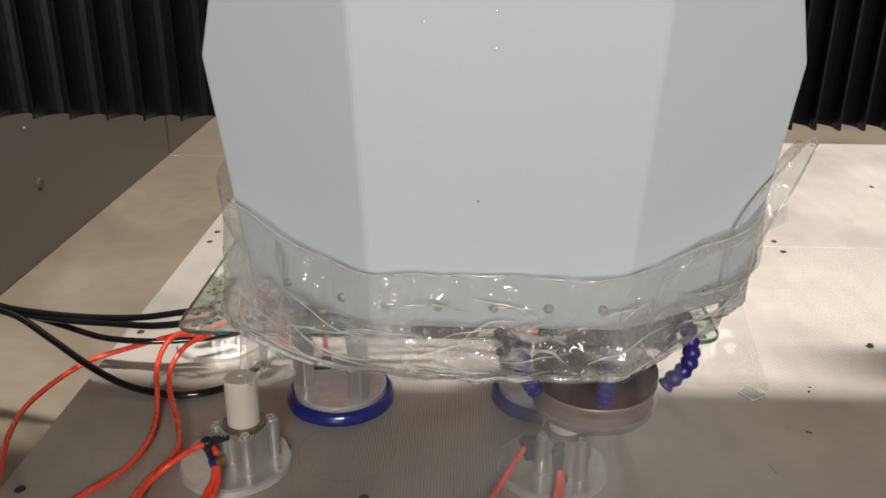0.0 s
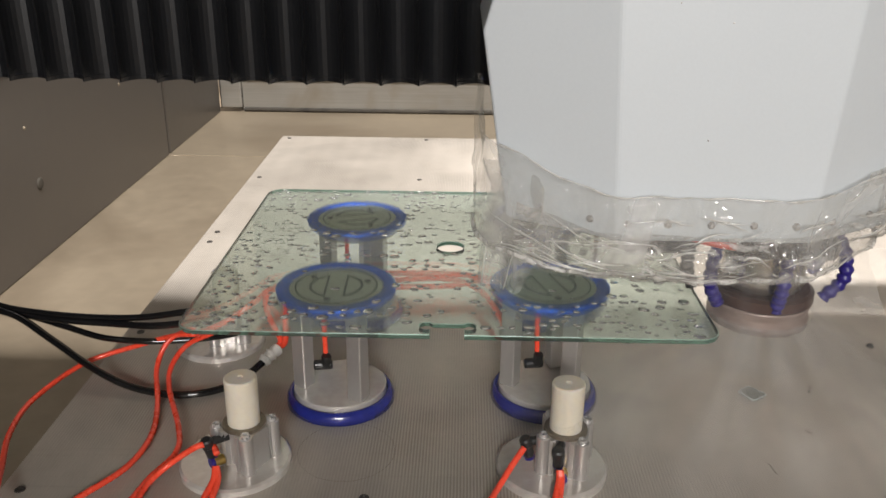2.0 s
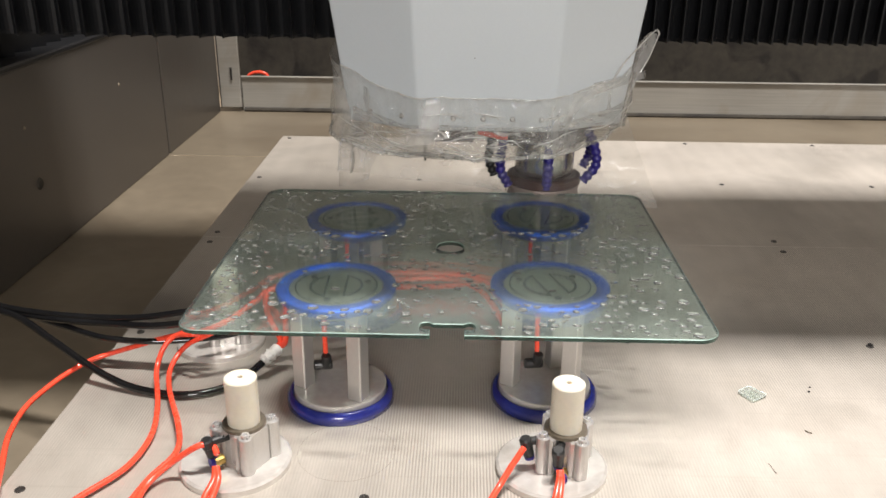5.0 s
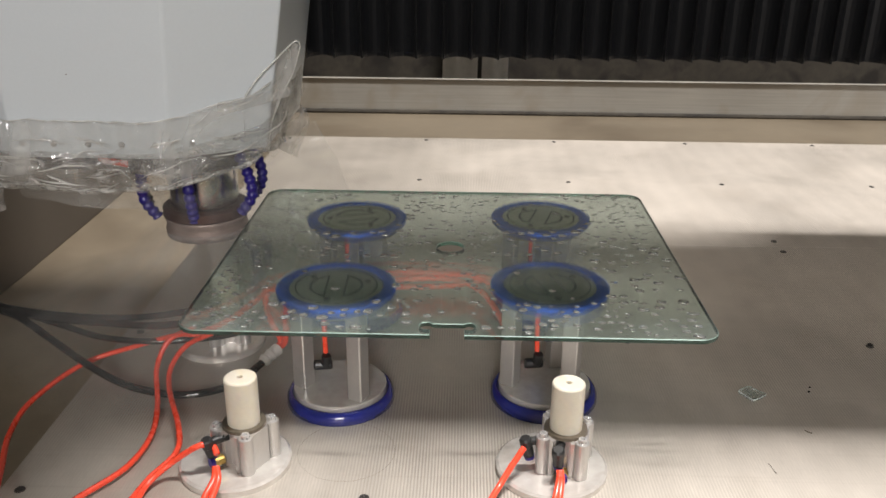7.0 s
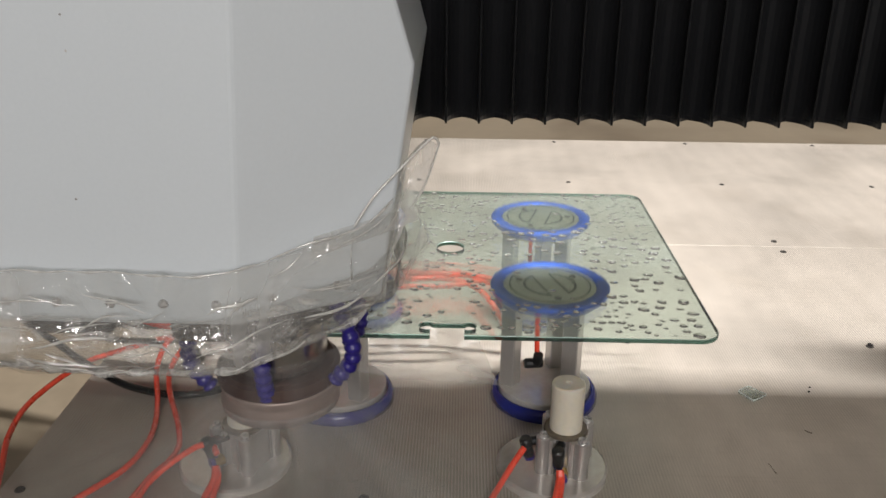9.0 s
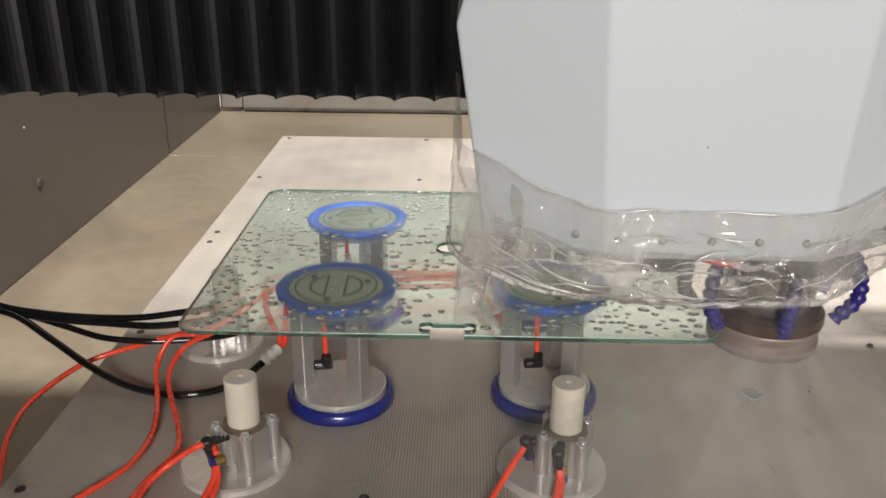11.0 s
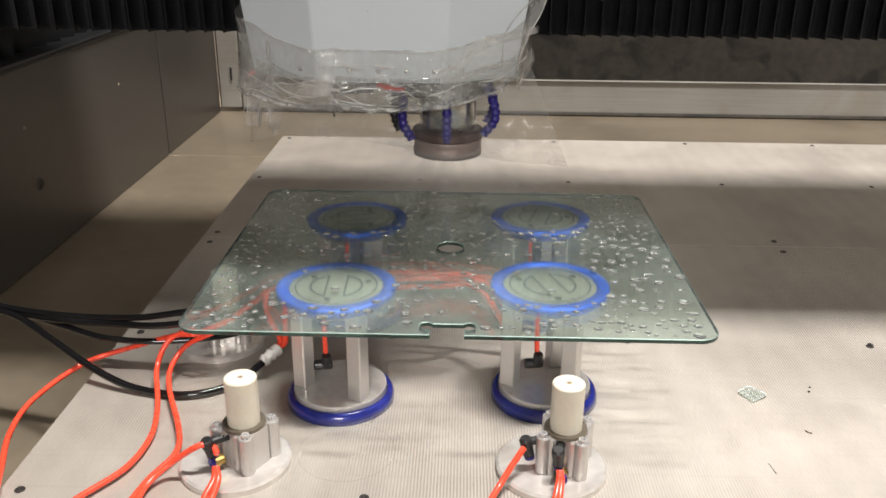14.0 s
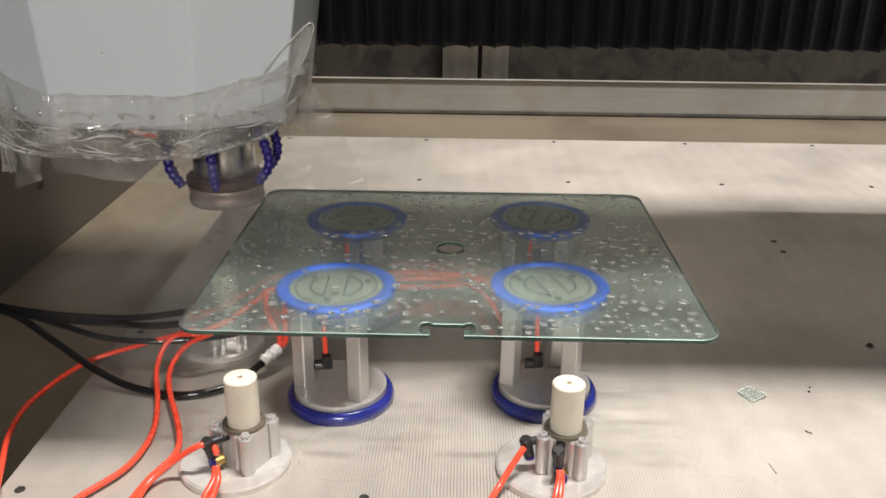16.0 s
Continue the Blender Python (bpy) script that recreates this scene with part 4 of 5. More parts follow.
hose("air_tube", [(-0.2238, 0.9093, 0.03), (-0.2197, 0.9127, 0.04), (-0.2318, 0.914, 0.07), (-0.2312, 0.9147, 0.1), (-0.1977, 0.9414, 0.105), (-0.124, 0.9654, 0.105), (-0.0535, 0.9721, 0.105), (0.0105, 0.9679, 0.105), (0.0804, 0.9531, 0.1)], 0.0036, M_red, "orange-red air tube running under the glass", "air tube", "red air tubes")
hose("air_tube", [(-0.314, 0.8827, 0.06), (-0.2797, 0.8969, 0.07), (-0.2476, 0.9113, 0.09), (-0.2245, 0.9345, 0.1), (-0.175, 0.9307, 0.105), (-0.0786, 0.9301, 0.105), (-0.0102, 0.9364, 0.105), (0.0247, 0.9625, 0.1), (0.0706, 0.9576, 0.09)], 0.0036, M_red, "orange-red air tube running under the glass", "air tube", "red air tubes")
hose("black_hose", [(-0.6062, 0.9597, 0.06), (-0.5643, 0.9418, 0.06), (-0.5078, 0.9284, 0.06), (-0.4484, 0.9216, 0.06), (-0.3889, 0.9142, 0.065), (-0.3315, 0.912, 0.075), (-0.2972, 0.9141, 0.08)], 0.0042, M_hose, "black rubber hose hanging over the table edge", "hose", "black hoses")
hose("black_hose", [(-0.6065, 0.9584, 0.055), (-0.5654, 0.9423, 0.055), (-0.4998, 0.9246, 0.055), (-0.4256, 0.9156, 0.055), (-0.3714, 0.9021, 0.06), (-0.3294, 0.9016, 0.065), (-0.2952, 0.9037, 0.07)], 0.0045, M_hose, "black rubber hose hanging over the table edge", "hose", "black hoses")
hose("black_hose", [(-0.6068, 0.9571, 0.05), (-0.554, 0.9464, 0.05), (-0.4957, 0.9275, 0.045), (-0.4387, 0.9079, 0.04), (-0.3885, 0.9036, 0.038), (-0.3492, 0.9104, 0.036), (-0.3097, 0.9231, 0.034), (-0.2814, 0.9439, 0.03)], 0.004, M_hose, "black rubber hose hanging over the table edge", "hose", "black hoses")
hose("black_hose", [(-0.5976, 0.9436, 0.06), (-0.5522, 0.9302, 0.055), (-0.4986, 0.901, 0.04), (-0.4354, 0.8673, 0.02), (-0.3857, 0.8481, 0.008), (-0.3355, 0.8368, 0.0055), (-0.3032, 0.8393, 0.0055), (-0.2744, 0.8554, 0.0055), (-0.2519, 0.8752, 0.012), (-0.2345, 0.8923, 0.022)], 0.0045, M_hose, "black rubber hose ending in a taped white coupling", "hose", "black hoses")
tagged(part("hose_coupling", tube([(-0.2361, 0.8868, 0.022), (-0.2317, 0.8927, 0.025), (-0.2265, 0.8986, 0.028), (-0.2218, 0.9065, 0.03)], 0.0085, 12, 6, ripple=lambda k: 0.85 + 0.5 * noise.noise(Vector((k * 0.45, 2.0, 0)))), M_white, round_faces=True), "white taped coupling joining black hose and red tubes", "coupling")
hose("red_hose", [(-0.7503, 2.9, -0.0246), (-0.7354, 2.9, -0.0089), (-0.7113, 2.9, -0.0009), (-0.6862, 2.9, -0.0044), (-0.6717, 2.9, -0.0197)], 0.006, M_red, "red hose looped behind the pale rail", "hose")


# ---------------------------------------------------------------- the gantry and its bellows
gantry = thing("gantry")
tagged(gantry, "beige painted machine gantry beam carrying the grinding head", "gantry")
part("beam", box(-1.3, 2.4, -0.03, 0.175, 0.82, 1.85, 0.01, 2), M_gantry, gantry)
part("hood", box(-1.3, 2.4, -0.27, -0.032, 1.20, 1.85, 0.01, 2), M_gantry, gantry)
# unseen bar, added to cast the second dark band on the bed
part("shadow_bar", box(0.53, 2.2, 0.25, 0.325, 0.46, 0.54, 0.004), M_plastic, gantry, "unseen black bar behind the bellows, casting a shadow band")
# hidden board, added to set the rear edge of the gantry's shadow
part("unseen_rear_panel", box(-1.3, 2.2, 0.176, 0.224, 0.861, 0.93, 0.004), M_gantry, gantry)
part("bracket", box(2.05, 2.12, 0.225, 0.325, 0.541, 0.93, 0.004), M_gantry, gantry)
for x0, x1 in ((-1.04, -0.93), (2.305, 2.395)):
    part("leg", box(x0, x1, -0.028, 0.173, PAN - 0.029, 0.821, 0.006), M_gantry, gantry)
BX0, BX1, BZ0, BZ1, BY = -1.15, 0.95, 0.330, 0.86, 0.18
FOLD = 0.034
HEAD_L, HEAD_R = -0.290, 0.110          # the head's sides, from the wheel's centre


def fold_mesh():
    """One fold of the cover, bowed backwards, its hinge edge at the origin, slightly thick, with a hem below."""
    b = bmesh.new()
    n, rows = 7, []
    for k in range(n):
        u = k / (n - 1)
        x, y = FOLD * u, 0.16 * FOLD * 4 * u * (1 - u)
        rows.append([b.verts.new((x, y + d, z)) for d, z in ((-0.0006, BZ1), (-0.0006, BZ0 + 0.006), (-0.0012, BZ0 + 0.005), (-0.0012, BZ0), (0.0012, BZ0), (0.0006, BZ1))])
    for p, q in zip(rows, rows[1:]):
        for i in range(6):
            j = (i + 1) % 6
            b.faces.new((p[i], p[j], q[j], q[i]))
    b.faces.new(rows[0])
    b.faces.new(list(reversed(rows[-1])))
    bmesh.ops.recalc_face_normals(b, faces=b.faces)
    me = mesh_of("fold", b)
    me.materials.append(M_black)
    return me


FOLD_MESH = fold_mesh()
FOLDS = []
for side_name, count in (("left", 26), ("right", 30)):
    bellows = thing("bellows")
    tagged(bellows, "black pleated fabric bellows beside the grinding head", "bellows", "bellows on the gantry")
    for k in range(2 * count):
        f = new("fold", FOLD_MESH)
        f.parent = bellows
        FOLDS.append((side_name, k, count, f))
    FOLDS.append((side_name, None, count, bellows))


# ---------------------------------------------------------------- the grinding head
head = thing("grinding_head")
tagged(head, "white grinding head wrapped in clear plastic film", "grinding head")
XC = -0.092


def section(z):
    """Half widths of the head's casing at a height: front face, flanks."""
    hf = 0.0895 + 0.056 * (z - 0.10)
    if z < 0.285:
        return hf, 0.189 + 0.028 * (z - 0.10) / 0.185
    return hf, 0.217 - 0.036 * (z - 0.285) / 0.135


def flank(z):
    hf, ho = section(z)
    return -0.107 + 0.58 * (ho - hf)


def casing():
    b = bmesh.new()
    rings = []
    for z in (0.104, 0.285, 0.42):
        hf, ho = section(z)
        yo = flank(z)
        rings.append([b.verts.new((XC + x, y, z)) for x, y in ((-hf, -0.107), (hf, -0.107), (ho, yo), (ho, 0.168), (-ho, 0.168), (-ho, yo))])
    for i in range(6):
        j = (i + 1) % 6
        if i in (0, 1, 5):
            b.faces.new((rings[0][i], rings[0][j], rings[1][j], rings[2][j], rings[2][i], rings[1][i]))
        else:
            for a, c in zip(rings, rings[1:]):
                b.faces.new((a[i], a[j], c[j], c[i]))
    b.faces.new(list(reversed(rings[0])))
    b.faces.new(rings[-1])
    bmesh.ops.recalc_face_normals(b, faces=b.faces)
    edges = [e for e in b.edges if len(e.link_faces) == 2 and e.calc_face_angle(0) > 0.05]
    bmesh.ops.bevel(b, geom=edges, offset=0.0025, segments=2, profile=0.5, affect="EDGES", clamp_overlap=True)
    return b


case = part("casing", casing(), M_cover, head, "white powder-coated sheet metal casing")
for sx in (-0.172, -0.135, -0.095, -0.056, -0.017):
    part("screw", lathe([(0, 0.0036), (0.0022, 0.0032), (0.0036, 0.0012), (0.0038, 0)], 14, m=pose(sx, -0.107, 0.121, 90, 0, 0)), M_screw, case)
for s in (1, -1):
    for u in (0.22, 0.66):
        hf, ho = section(0.121)
        x, y = hf + (ho - hf) * u, -0.107 + 0.58 * (ho - hf) * u
        part("screw", lathe([(0, 0.0036), (0.0022, 0.0032), (0.0036, 0.0012), (0.0038, 0)], 14, m=pose(XC + s * x, y, 0.121, 90, 0, s * 34)), M_screw, case)

# slide column above the casing
part("slide_column", box(XC - 0.15, XC + 0.15, -0.080, 0.040, 0.422, 0.66, 0.008, 2), M_gantry, head, "beige slide column above the casing")

# unseen box that moves with the head and shades the bed's front
part("shade_box", box(-0.20, 0.19, -0.41, -0.10, 0.56, 0.86, 0.01, 2), M_gantry, head, "unseen beige box above the casing, added to shade the bed")

# spindle, flange and wheel
part("spindle_housing", lathe([(0, 0.104), (0.062, 0.104), (0.062, 0.074), (0.056, 0.070), (0, 0.070)], 40), M_darkmetal, head, "dark spindle housing")
part("tool_plate", box(-0.170, -0.105, -0.090, 0.12, 0.084, 0.1035, 0.004), M_under, head, "dark wet speckled underside plate")
part("tool_plate", box(-0.060, 0.036, -0.092, 0.12, 0.080, 0.1035, 0.004), M_under, head, "dark wet speckled underside plate")
part("spindle_nose", lathe([(0, 0.072), (0.042, 0.072), (0.0435, 0.066), (0.0435, 0.022), (0.041, 0.018), (0, 0.018)], 48), M_steel, head, "turned steel spindle nose", True)
wheel = part("wheel", lathe([(0, 0.0175), (0.050, 0.0175), (0.0545, 0.015), (0.055, 0.005), (0.0535, 0.003), (0, 0.003)], 56), M_brown, head, "dark brown grinding wheel flange")
part("abrasive_band", lathe([(0.0, 0.003), (0.0525, 0.003), (0.0535, 0.000), (0.0515, -0.005), (0.0515, -0.009), (0.0532, -0.015), (0.0525, -0.023), (0, -0.023)], 56), M_abrasive, wheel, "grey brown abrasive band", True)
part("sensor_pin", tube([(-0.178, 0.02, 0.085), (-0.178, 0.02, 0.06), (-0.178, 0.02, 0.026)], 0.0020, 8, 4), M_steel, head)
part("red_ring_hose", tube([(-0.10, -0.070, 0.094), (-0.07, -0.078, 0.090), (-0.04, -0.078, 0.088), (-0.02, -0.066, 0.092)], 0.004, 8, 8), M_red, head, "red hose inside the film")


def nozzle(pts):
    return tube(pts, 0.0074, 10, 16, ripple=lambda k: 0.70 + 0.34 * abs(math.sin(k * 0.55)))


for pts in ([(0.0, -0.062, 0.09), (0.0, -0.062, 0.06), (0.0, -0.058, 0.03), (0.0, -0.050, 0.008)],
            [(-0.060, -0.035, 0.09), (-0.066, -0.038, 0.06), (-0.066, -0.036, 0.03), (-0.054, -0.030, 0.006)],
            [(-0.072, 0.0, 0.09), (-0.080, 0.0, 0.06), (-0.082, 0.0, 0.035), (-0.074, 0.0, 0.012)],
            [(0.056, -0.028, 0.09), (0.068, -0.034, 0.065), (0.071, -0.034, 0.038), (0.055, -0.030, 0.014)],
            [(0.056, 0.020, 0.09), (0.068, 0.026, 0.065), (0.070, 0.026, 0.04), (0.060, 0.020, 0.02)]):
    dark = pts[0][0] < -0.07
    part("coolant_nozzle", nozzle(pts), M_plastic if dark else M_purple, head, "black jointed coolant nozzle" if dark else "violet-blue jointed coolant nozzle", True)


def film_line():
    hf, ho = section(0.12)
    yo = flank(0.12)
    path = [(-ho, 0.15), (-ho, 0.05), (-ho, yo), (-hf, -0.107), (0, -0.107), (hf, -0.107), (ho, yo), (ho, 0.05), (ho, 0.15)]
    return curve_points([(x, y, 0) for x, y in path], 30)


def film_point(line, i, v, layer=0):
    """A point of the wrapped film: i along its length, v from its lower edge (0) to its upper edge (1)."""
    q, s = line[i], i / (len(line) - 1)
    d = (line[min(i + 1, len(line) - 1)] - line[max(i - 1, 0)]).normalized()
    out = Vector((d.y, -d.x, 0))
    left, right = max(0, 1 - s / 0.36), max(0, (s - 0.62) / 0.38)
    top = 0.150 + 0.062 * min(1, left * 1.7) + 0.085 * right + (0.002 + 0.010 * min(1, left * 3 + right * 2)) * noise.noise(Vector((s * 9, 1, 0)))
    low = 0.066 + 0.040 * min(1, left * 1.2) ** 1.5 + 0.045 * min(1, right * 1.6) + 0.008 * noise.noise(Vector((s * 9, 4, 0)))
    z = low + (top - low) * v
    w = min(1, max(0, (0.100 - z) / 0.040))
    off = 0.006 + 0.002 * v + 0.010 * left + 0.013 * min(1, left * 1.6) * (1 - 0.6 * v) - 0.005 * w * w * (1 - min(1, 2 * left)) + 0.010 * (1 - 0.8 * min(1, 2 * left)) * (1 - 0.9 * min(1, 2 * right)) * math.exp(-((z - 0.086) / 0.017) ** 2)
    off -= 0.034 * min(1, right * 2.4) * min(1.2, max(0, (0.135 - z) / 0.05))
    crumple = 0.35 + 0.65 * min(1, max(0, (0.135 - z) / 0.05))
    off += 0.007 * noise.noise(Vector((q.x * 13, q.y * 13, z * 20 + layer)))
    off += crumple * (0.0040 * (0.5 - abs(noise.noise(Vector((s * 14 + layer, 3.0, z * 62 + s * 9))))) + 0.0016 * (0.5 - abs(noise.noise(Vector((s * 48, layer + 5.0, z * 90))))))
    off = max(off - 0.004 * layer, 0.0025 if z > 0.1 else -0.03)
    return Vector((XC + q.x + out.x * off, q.y + out.y * off, z + 0.003 * noise.noise(Vector((s * 30, v * 5, 2)))))


def film_wrap(layer=0, low=0.0, high=1.0, start=0.0, stop=1.0, rows=56):
    """The film round the casing's foot: it follows the casing, stands off it, and curls in below."""
    b = bmesh.new()
    line = film_line()
    span = range(int(start * (len(line) - 1)), int(stop * (len(line) - 1)) + 1)
    grid = [[b.verts.new(film_point(line, i, low + (high - low) * k / (rows - 1), layer)) for k in range(rows)] for i in span]
    for a, c in zip(grid, grid[1:]):
        for k in range(rows - 1):
            b.faces.new((a[k], c[k], c[k + 1], a[k + 1]))
    return b


def film_hem(v, r, first, last, seed):
    """A gathered edge of the film, a loose roll."""
    line = film_line()
    pts = [film_point(line, i, v) + Vector((0, 0, 0.002)) for i in range(first, len(line) - last, 3)]
    return tube(pts, r, 9, 3, ripple=lambda k: 0.75 + 0.9 * noise.noise(Vector((k * 0.23, 0, seed))))


def film_sheet(corners, nu=22, nv=22, wobble=0.006, seed=0):
    """A loose crumpled sheet spanned between four corners."""
    b = bmesh.new()
    a, c, d, e = [Vector(q) for q in corners]
    nrm = (c - a).cross(e - a).normalized()
    grid = []
    for i in range(nu):
        u = i / (nu - 1)
        col = []
        for k in range(nv):
            v = k / (nv - 1)
            q = (a * (1 - u) + c * u) * (1 - v) + (e * (1 - u) + d * u) * v
            q = q + nrm * (wobble * 2.2 * noise.noise(q * 14 + Vector((seed, 0, 0))) + wobble * noise.noise(q * 40 + Vector((seed, 3, 0))))
            col.append(b.verts.new(q))
        grid.append(col)
    for p, q in zip(grid, grid[1:]):
        for k in range(nv - 1):
            b.faces.new((p[k], q[k], q[k + 1], p[k + 1]))
    return b


wrap = part("film_wrap", film_wrap(), M_film, head, "crumpled clear plastic film", True)
part("gathered_film", film_wrap(1, 0.02, 0.56, 0.28, 0.97, 34), M_gather, wrap, "gathered milky folds of film", True)
part("top_fold", film_hem(0.99, 0.0010, 62, 56, 3.0), M_glint, wrap, "folded upper edge of the film, its glint painted white", True)
part("gathered_hem", film_hem(0.03, 0.0034, 44, 26, 7.0), M_hem, wrap, "gathered shiny hem of the film", True)


def film_loft(left, right, bulge, nu=12, seed=0, wobble=0.003):
    """A loose tongue of film between two edge lines, bulging between them and crumpled."""
    b = bmesh.new()
    p, q = curve_points(left, 10), curve_points(right, 10)
    rows = []
    for k, (a, c) in enumerate(zip(p, q)):
        up = (p[min(k + 1, len(p) - 1)] - p[max(k - 1, 0)]).normalized()
        nrm = (c - a).cross(up).normalized()
        row = []
        for i in range(nu):
            u = i / (nu - 1)
            m = a.lerp(c, u)
            row.append(b.verts.new(m + nrm * (bulge * 4 * u * (1 - u) + wobble * (noise.noise(m * 30 + Vector((seed, 0, 0))) + 0.5 * noise.noise(m * 85 + Vector((0, seed, 0)))))))
        rows.append(row)
    for a, c in zip(rows, rows[1:]):
        for i in range(nu - 1):
            b.faces.new((a[i], a[i + 1], c[i + 1], c[i]))
    return b


def film_glint(i0, i1, v0, v1, r, bow):
    """A fold line across the wrapped film, drawn as a white glint."""
    line = film_line()
    n = 7
    pts = []
    for k in range(n):
        u = k / (n - 1)
        v = v0 + (v1 - v0) * u + bow * 4 * u * (1 - u)
        q = film_point(line, int(i0 + (i1 - i0) * u), v)
        pts.append(q + Vector((0, -0.0012, 0)))
    return tube(pts, r, 7, 4, ripple=lambda k: 0.25 + 0.75 * math.sin(math.pi * (k + 0.5) / ((n - 1) * 4 + 1)))


TIP_L = [(0.080, -0.075, 0.125), (0.081, -0.070, 0.170), (0.095, -0.060, 0.190), (0.114, -0.050, 0.209), (0.134, -0.040, 0.228)]
TIP_R = [(0.100, -0.050, 0.099), (0.105, -0.045, 0.134), (0.117, -0.040, 0.165), (0.132, -0.035, 0.192), (0.143, -0.036, 0.225)]
part("film_flap", film_loft(TIP_L, TIP_R, -0.014, 12, 2), M_flap, wrap, "pointed loose corner of film", True)
part("flap_edge", tube(TIP_L[1:] + [(0.140, -0.038, 0.2305), TIP_R[-1]], 0.0010, 7, 8), M_glint, wrap, "folded edge of film with its glint painted white", True)
part("flap_edge", tube(list(reversed(TIP_R)), 0.0008, 7, 8), M_glint, wrap, "folded edge of film with its glint painted white", True)
part("film_flap", film_sheet([(0.104, -0.030, 0.10), (0.115, 0.06, 0.06), (0.130, 0.05, 0.13), (0.122, -0.030, 0.170)], 18, 26, 0.006, 5), M_flap, wrap, "loose corner of film", True)
part("film_flap", film_sheet([(0.050, -0.088, 0.150), (0.128, -0.040, 0.166), (0.132, -0.030, 0.176), (0.052, -0.082, 0.166)], 26, 8, 0.003, 21), M_flap, wrap, "narrow fold of film", True)
TONGUE_L = [(-0.306, -0.030, 0.160), (-0.293, -0.030, 0.117), (-0.299, -0.030, 0.079), (-0.304, -0.030, 0.022)]
TONGUE_R = [(-0.250, -0.088, 0.150), (-0.252, -0.088, 0.112), (-0.272, -0.070, 0.080), (-0.282, -0.052, 0.026)]
part("film_flap", film_loft(TONGUE_L, TONGUE_R, 0.012, 14, 31, 0.006), M_flap, wrap, "loose hanging tongue of film", True)
part("flap_edge", tube(TONGUE_L, 0.0005, 7, 8), M_glint, wrap, "folded edge of film with its glint painted white", True)
part("flap_edge", tube(TONGUE_R, 0.0005, 7, 8), M_glint, wrap, "folded edge of film with its glint painted white", True)
part("film_flap", film_loft([(-0.292, -0.010, 0.110), (-0.304, 0.0, 0.06), (-0.309, 0.0, -0.012)], [(-0.225, -0.060, 0.092), (-0.245, -0.030, 0.05), (-0.262, -0.010, 0.004)], -0.010, 14, 44, 0.006), M_flap, wrap, "loose hanging corner of film", True)
rnd = random.Random(23)
# thin white lines for the glints on the film's folds
for k in range(46):
    i0 = rnd.randrange(58, 178)
    low = k % 3 > 0
    v0 = rnd.uniform(0.05, 0.45) if low else rnd.uniform(0.45, 0.93)
    i1 = min(205, i0 + rnd.randrange(5, 22))
    part("crease", film_glint(i0, i1, v0, min(0.96, max(0.03, v0 + rnd.uniform(-0.16, 0.16))), rnd.choice((0.0005, 0.0008, 0.0012)), rnd.uniform(-0.05, 0.08)), M_glint, wrap, "", True)
part("film_skirt", film_sheet([(-0.310, 0.12, -0.025), (0.205, 0.12, -0.080), (0.130, 0.12, 0.10), (-0.290, 0.12, 0.10)], 40, 26, 0.008, 12), M_veil, head, "thin clear film hanging behind the wheel", True)


def spray():
    """Coolant thrown off the wheel: nested bells of fine mist that spread and fall to the table."""
    b = bmesh.new()
    n, steps = 72, 12
    for k, (reach, drop) in enumerate(((0.22, 0.117), (0.32, 0.112))):
        rings = []
        for j in range(steps + 1):
            u = j / steps
            ring = []
            for i in range(n):
                a = 2 * math.pi * i / n
                r = 0.056 + reach * u * (1 + 0.16 * noise.noise(Vector((math.cos(a) * 2, math.sin(a) * 2, k))))
                ring.append(b.verts.new((r * math.cos(a), r * math.sin(a), -0.012 - 0.02 * min(1, u * 6) - (drop - 0.02) * u ** 1.4)))
            rings.append(ring)
        for p, q in zip(rings, rings[1:]):
            for i in range(n):
                b.faces.new((p[i], q[i], q[(i + 1) % n], p[(i + 1) % n]))
    return b


def spray_fan():
    """The inner curtain of coolant round the wheel, flaring as it falls."""
    b = bmesh.new()
    n, rings = 80, []
    for r, z in ((0.070, 0.050), (0.074, 0.034), (0.082, 0.018), (0.096, 0.006), (0.120, -0.004), (0.155, -0.011), (0.190, -0.020)):
        rings.append([b.verts.new((r * q * math.cos(a), r * q * math.sin(a), z)) for a, q in ((2 * math.pi * i / n, 1 + 0.10 * noise.noise(Vector((math.cos(6.2832 * i / n) * 3, math.sin(6.2832 * i / n) * 3, r * 9)))) for i in range(n))])
    for p, q in zip(rings, rings[1:]):
        for i in range(n):
            b.faces.new((p[i], q[i], q[(i + 1) % n], p[(i + 1) % n]))
    return b


tagged(part("coolant_fan", spray_fan(), M_fan, head, "thin curtain of coolant round the wheel", True), kind="stuff")
tagged(part("coolant_spray", spray(), M_mist, head, "fine white mist of coolant spray", True), kind="stuff")

for sx, sz in ((-0.099, 0.326), (-0.099, 0.303), (-0.145, 0.319), (-0.108, 0.201)):
    part("scuff", lathe([(0, 0.0003), (0.0007, 0.0002), (0.0009, 0)], 8, m=pose(sx, -0.107, sz, 90, 0, 0)), M_screw, case)


# ---------------------------------------------------------------- water running off the glass
def strand(length, r, seed):
    """A falling thread of water, thick and thin, drawn out at its ends."""
    pts = [(0.0014 * noise.noise(Vector((k * 0.6, seed, 0))), 0.002 * noise.noise(Vector((seed, k * 0.6, 4))), -length * k / 6) for k in range(7)]
    return tube(pts, r, 8, 4, ripple=lambda k: (0.35 + 0.65 * math.sin(math.pi * (k + 0.6) / 26) ** 0.7) * (1 + 0.55 * noise.noise(Vector((k * 0.35, seed, 9)))))


rnd = random.Random(41)
FALLS = []      # strand, the moment it leaves the glass, where it leaves it, how far it drifts, its slant
runoff = thing("water_runoff")
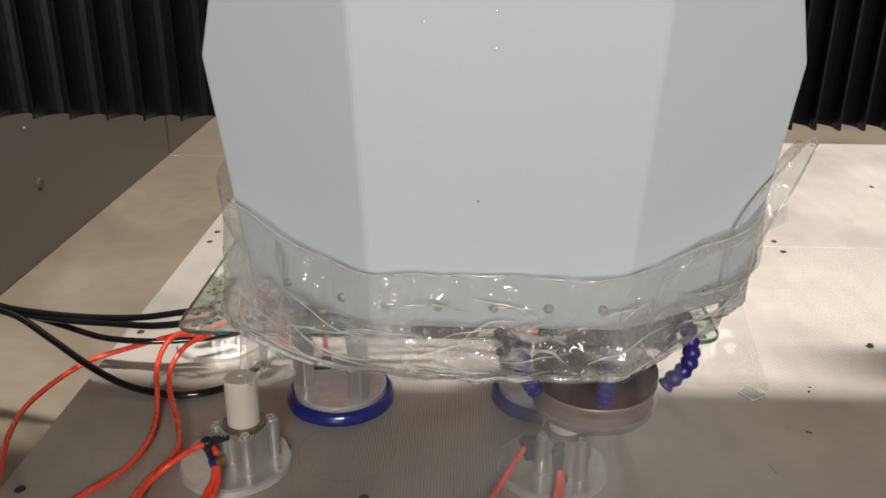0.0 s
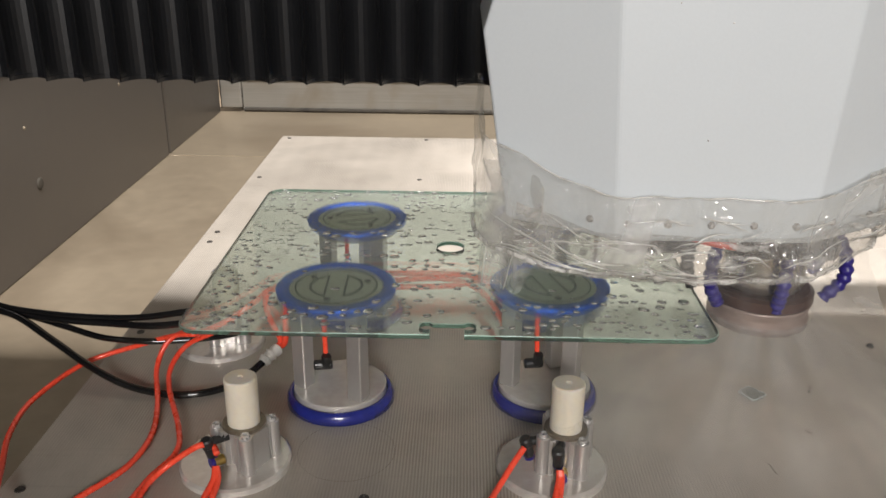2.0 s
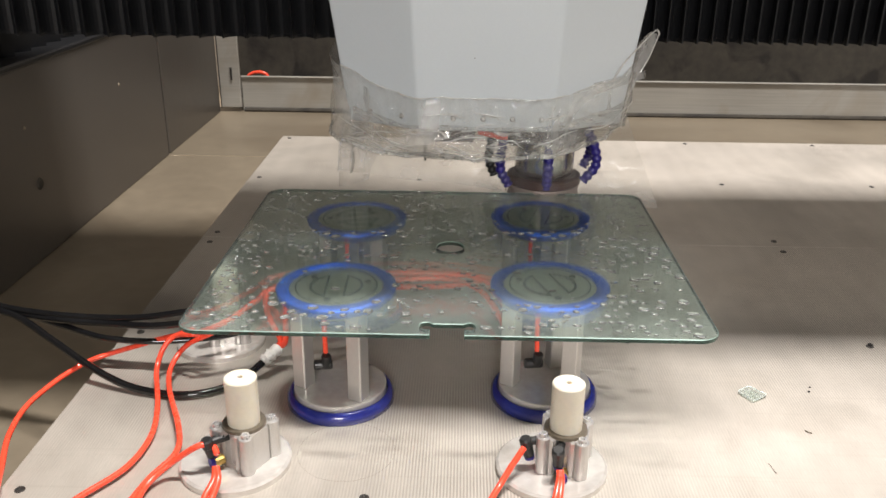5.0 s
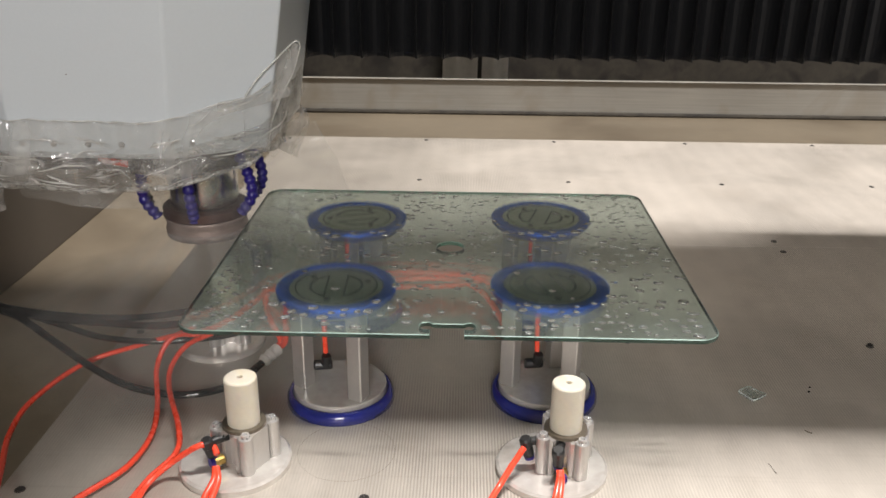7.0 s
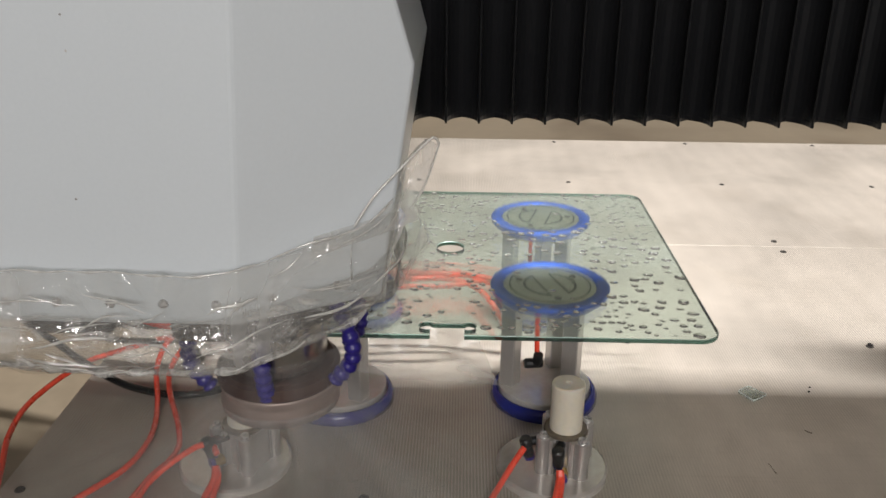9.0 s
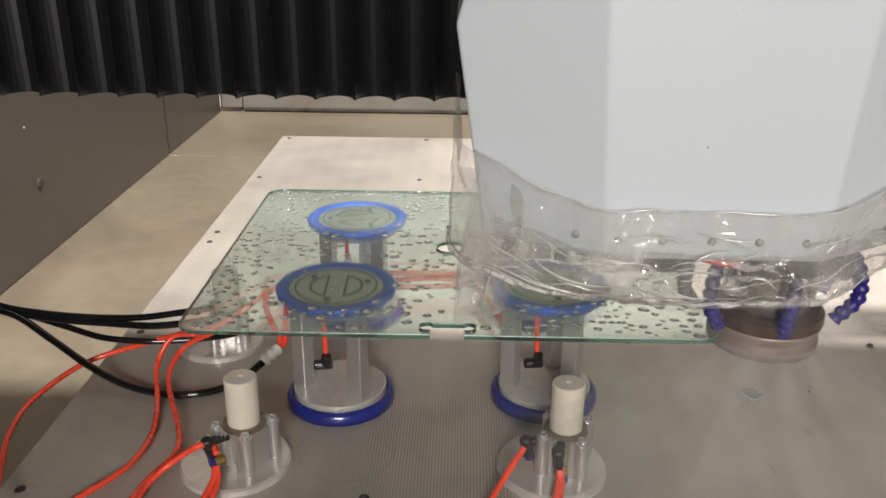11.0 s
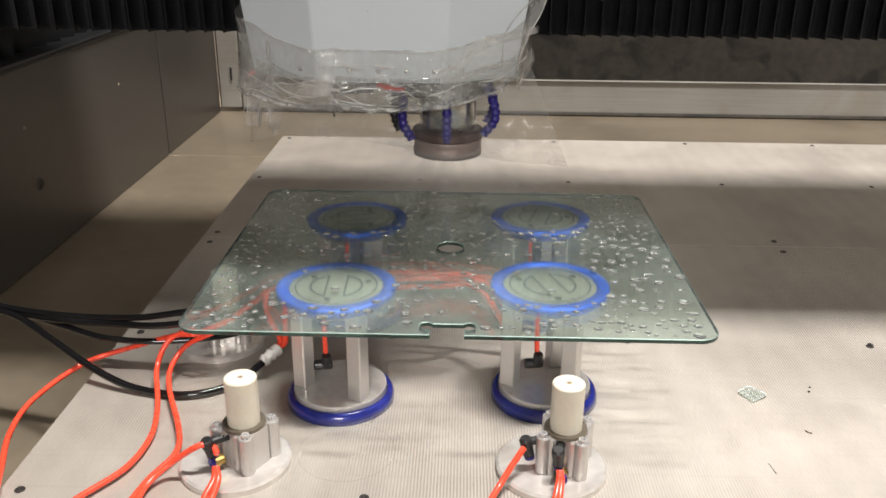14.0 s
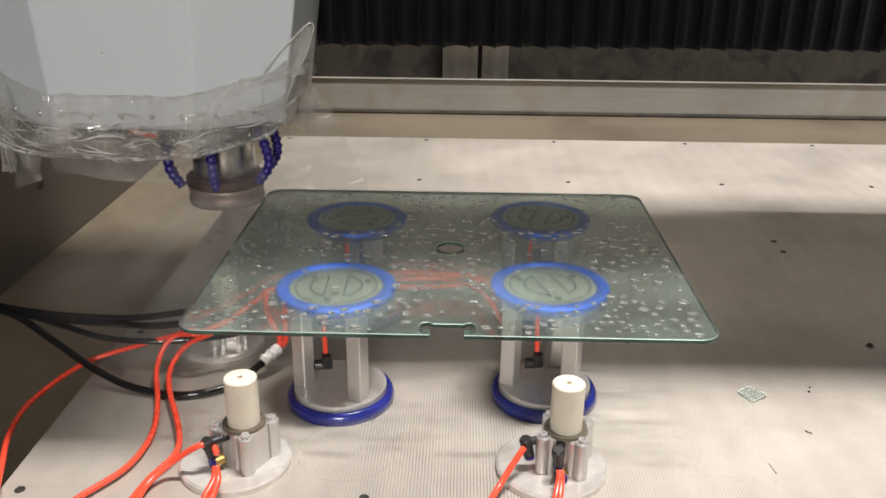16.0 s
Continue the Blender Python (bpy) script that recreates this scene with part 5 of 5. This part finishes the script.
tagged(runoff, "white threads of coolant running off the glass edge", "running water", kind="stuff")
for k in range(120):
    x = rnd.choice((-0.262, -0.235, -0.205, -0.190, -0.165, -0.140)) + rnd.uniform(-0.014, 0.014)
    ob = part("strand", strand(rnd.uniform(0.035, 0.075), rnd.choice((0.0008, 0.0012, 0.0018, 0.0030)), k + 0.5), M_foam, runoff, "", True)
    FALLS.append((ob, 7.05 + 0.98 * k / 119, (x, GY0 - 0.006 - 0.008 * rnd.random()), (rnd.uniform(-0.008, 0.004), -0.012), 0))
for first, count in ((2.28, 16), (11.22, 9)):
    for k in range(count):
        ob = part("strand", strand(rnd.uniform(0.030, 0.060), rnd.choice((0.0008, 0.0013, 0.0020)), k + first), M_foam, runoff, "", True)
        FALLS.append((ob, first + 0.055 * k, (0.018 + rnd.uniform(-0.004, 0.004), GY0 + 0.002), (-0.075 + rnd.uniform(-0.02, 0.012), 0.02), 25))


# ---------------------------------------------------------------- what moves
def place_at(t):
    """The wheel's centre at a moment of the cut."""
    for (t0, *a), (t1, *b) in zip(CUT, CUT[1:]):
        if t0 <= t <= t1:
            return Vector(a).lerp(Vector(b), (t - t0) / (t1 - t0))
    return Vector(CUT[-1][1:])


def fall_rows(leave, start, drift, slant):
    """Carried in the spindle, thrown onto the glass edge, falls past it and drains below the table."""
    times = [t for t, *_ in CUT if t < leave - 0.07] + [leave - 0.06]
    rows = [(t, pose(*(place_at(t) + Vector((0, 0, 0.098))), 0, slant, 0)) for t in times]
    x, y = start
    rows.append((leave - 0.02, pose(x, y, GZ1 + 0.012, 0, slant, 0)))
    for dt, z in ((0.0, 0.148), (0.10, 0.118), (0.18, 0.072), (0.25, 0.005), (0.32, -0.09), (0.40, -0.22)):
        u = (0.148 - z) / 0.148
        rows.append((leave + dt, pose(x + drift[0] * u, y + drift[1] * u, z, 0, slant, 0)))
    rows += [(leave + 0.46, pose(x, y + 0.2, -0.30, 0, slant, 0)), (16.0, pose(x, y + 0.2, -0.30, 0, slant, 0))]
    return rows


def motions():
    for ob, leave, start, drift, slant in FALLS:
        walk(ob, fall_rows(leave, start, drift, slant))
    walk(head, [(t, pose(x, y, z)) for t, x, y, z in CUT])
    walk(gantry, [(t, pose(0, y, 0)) for t, x, y, z in CUT])
    for side_name, k, count, ob in FOLDS:
        rows = []
        for t, x, y, z in CUT:
            if k is None:
                rows.append((t, pose(0, y + BY, 0)))
                continue
            x0, x1 = (BX0, x + HEAD_L) if side_name == "left" else (x + HEAD_R, BX1)
            half = (x1 - x0) / (2 * count)
            a = math.degrees(math.acos(min(0.999, half / FOLD)))
            deep = FOLD * math.sin(radians(a))
            rows.append((t, pose(x0 + half * k, deep * (k % 2), 0, 0, 0, -a if k % 2 else a)))
        walk(ob, rows)


motions()
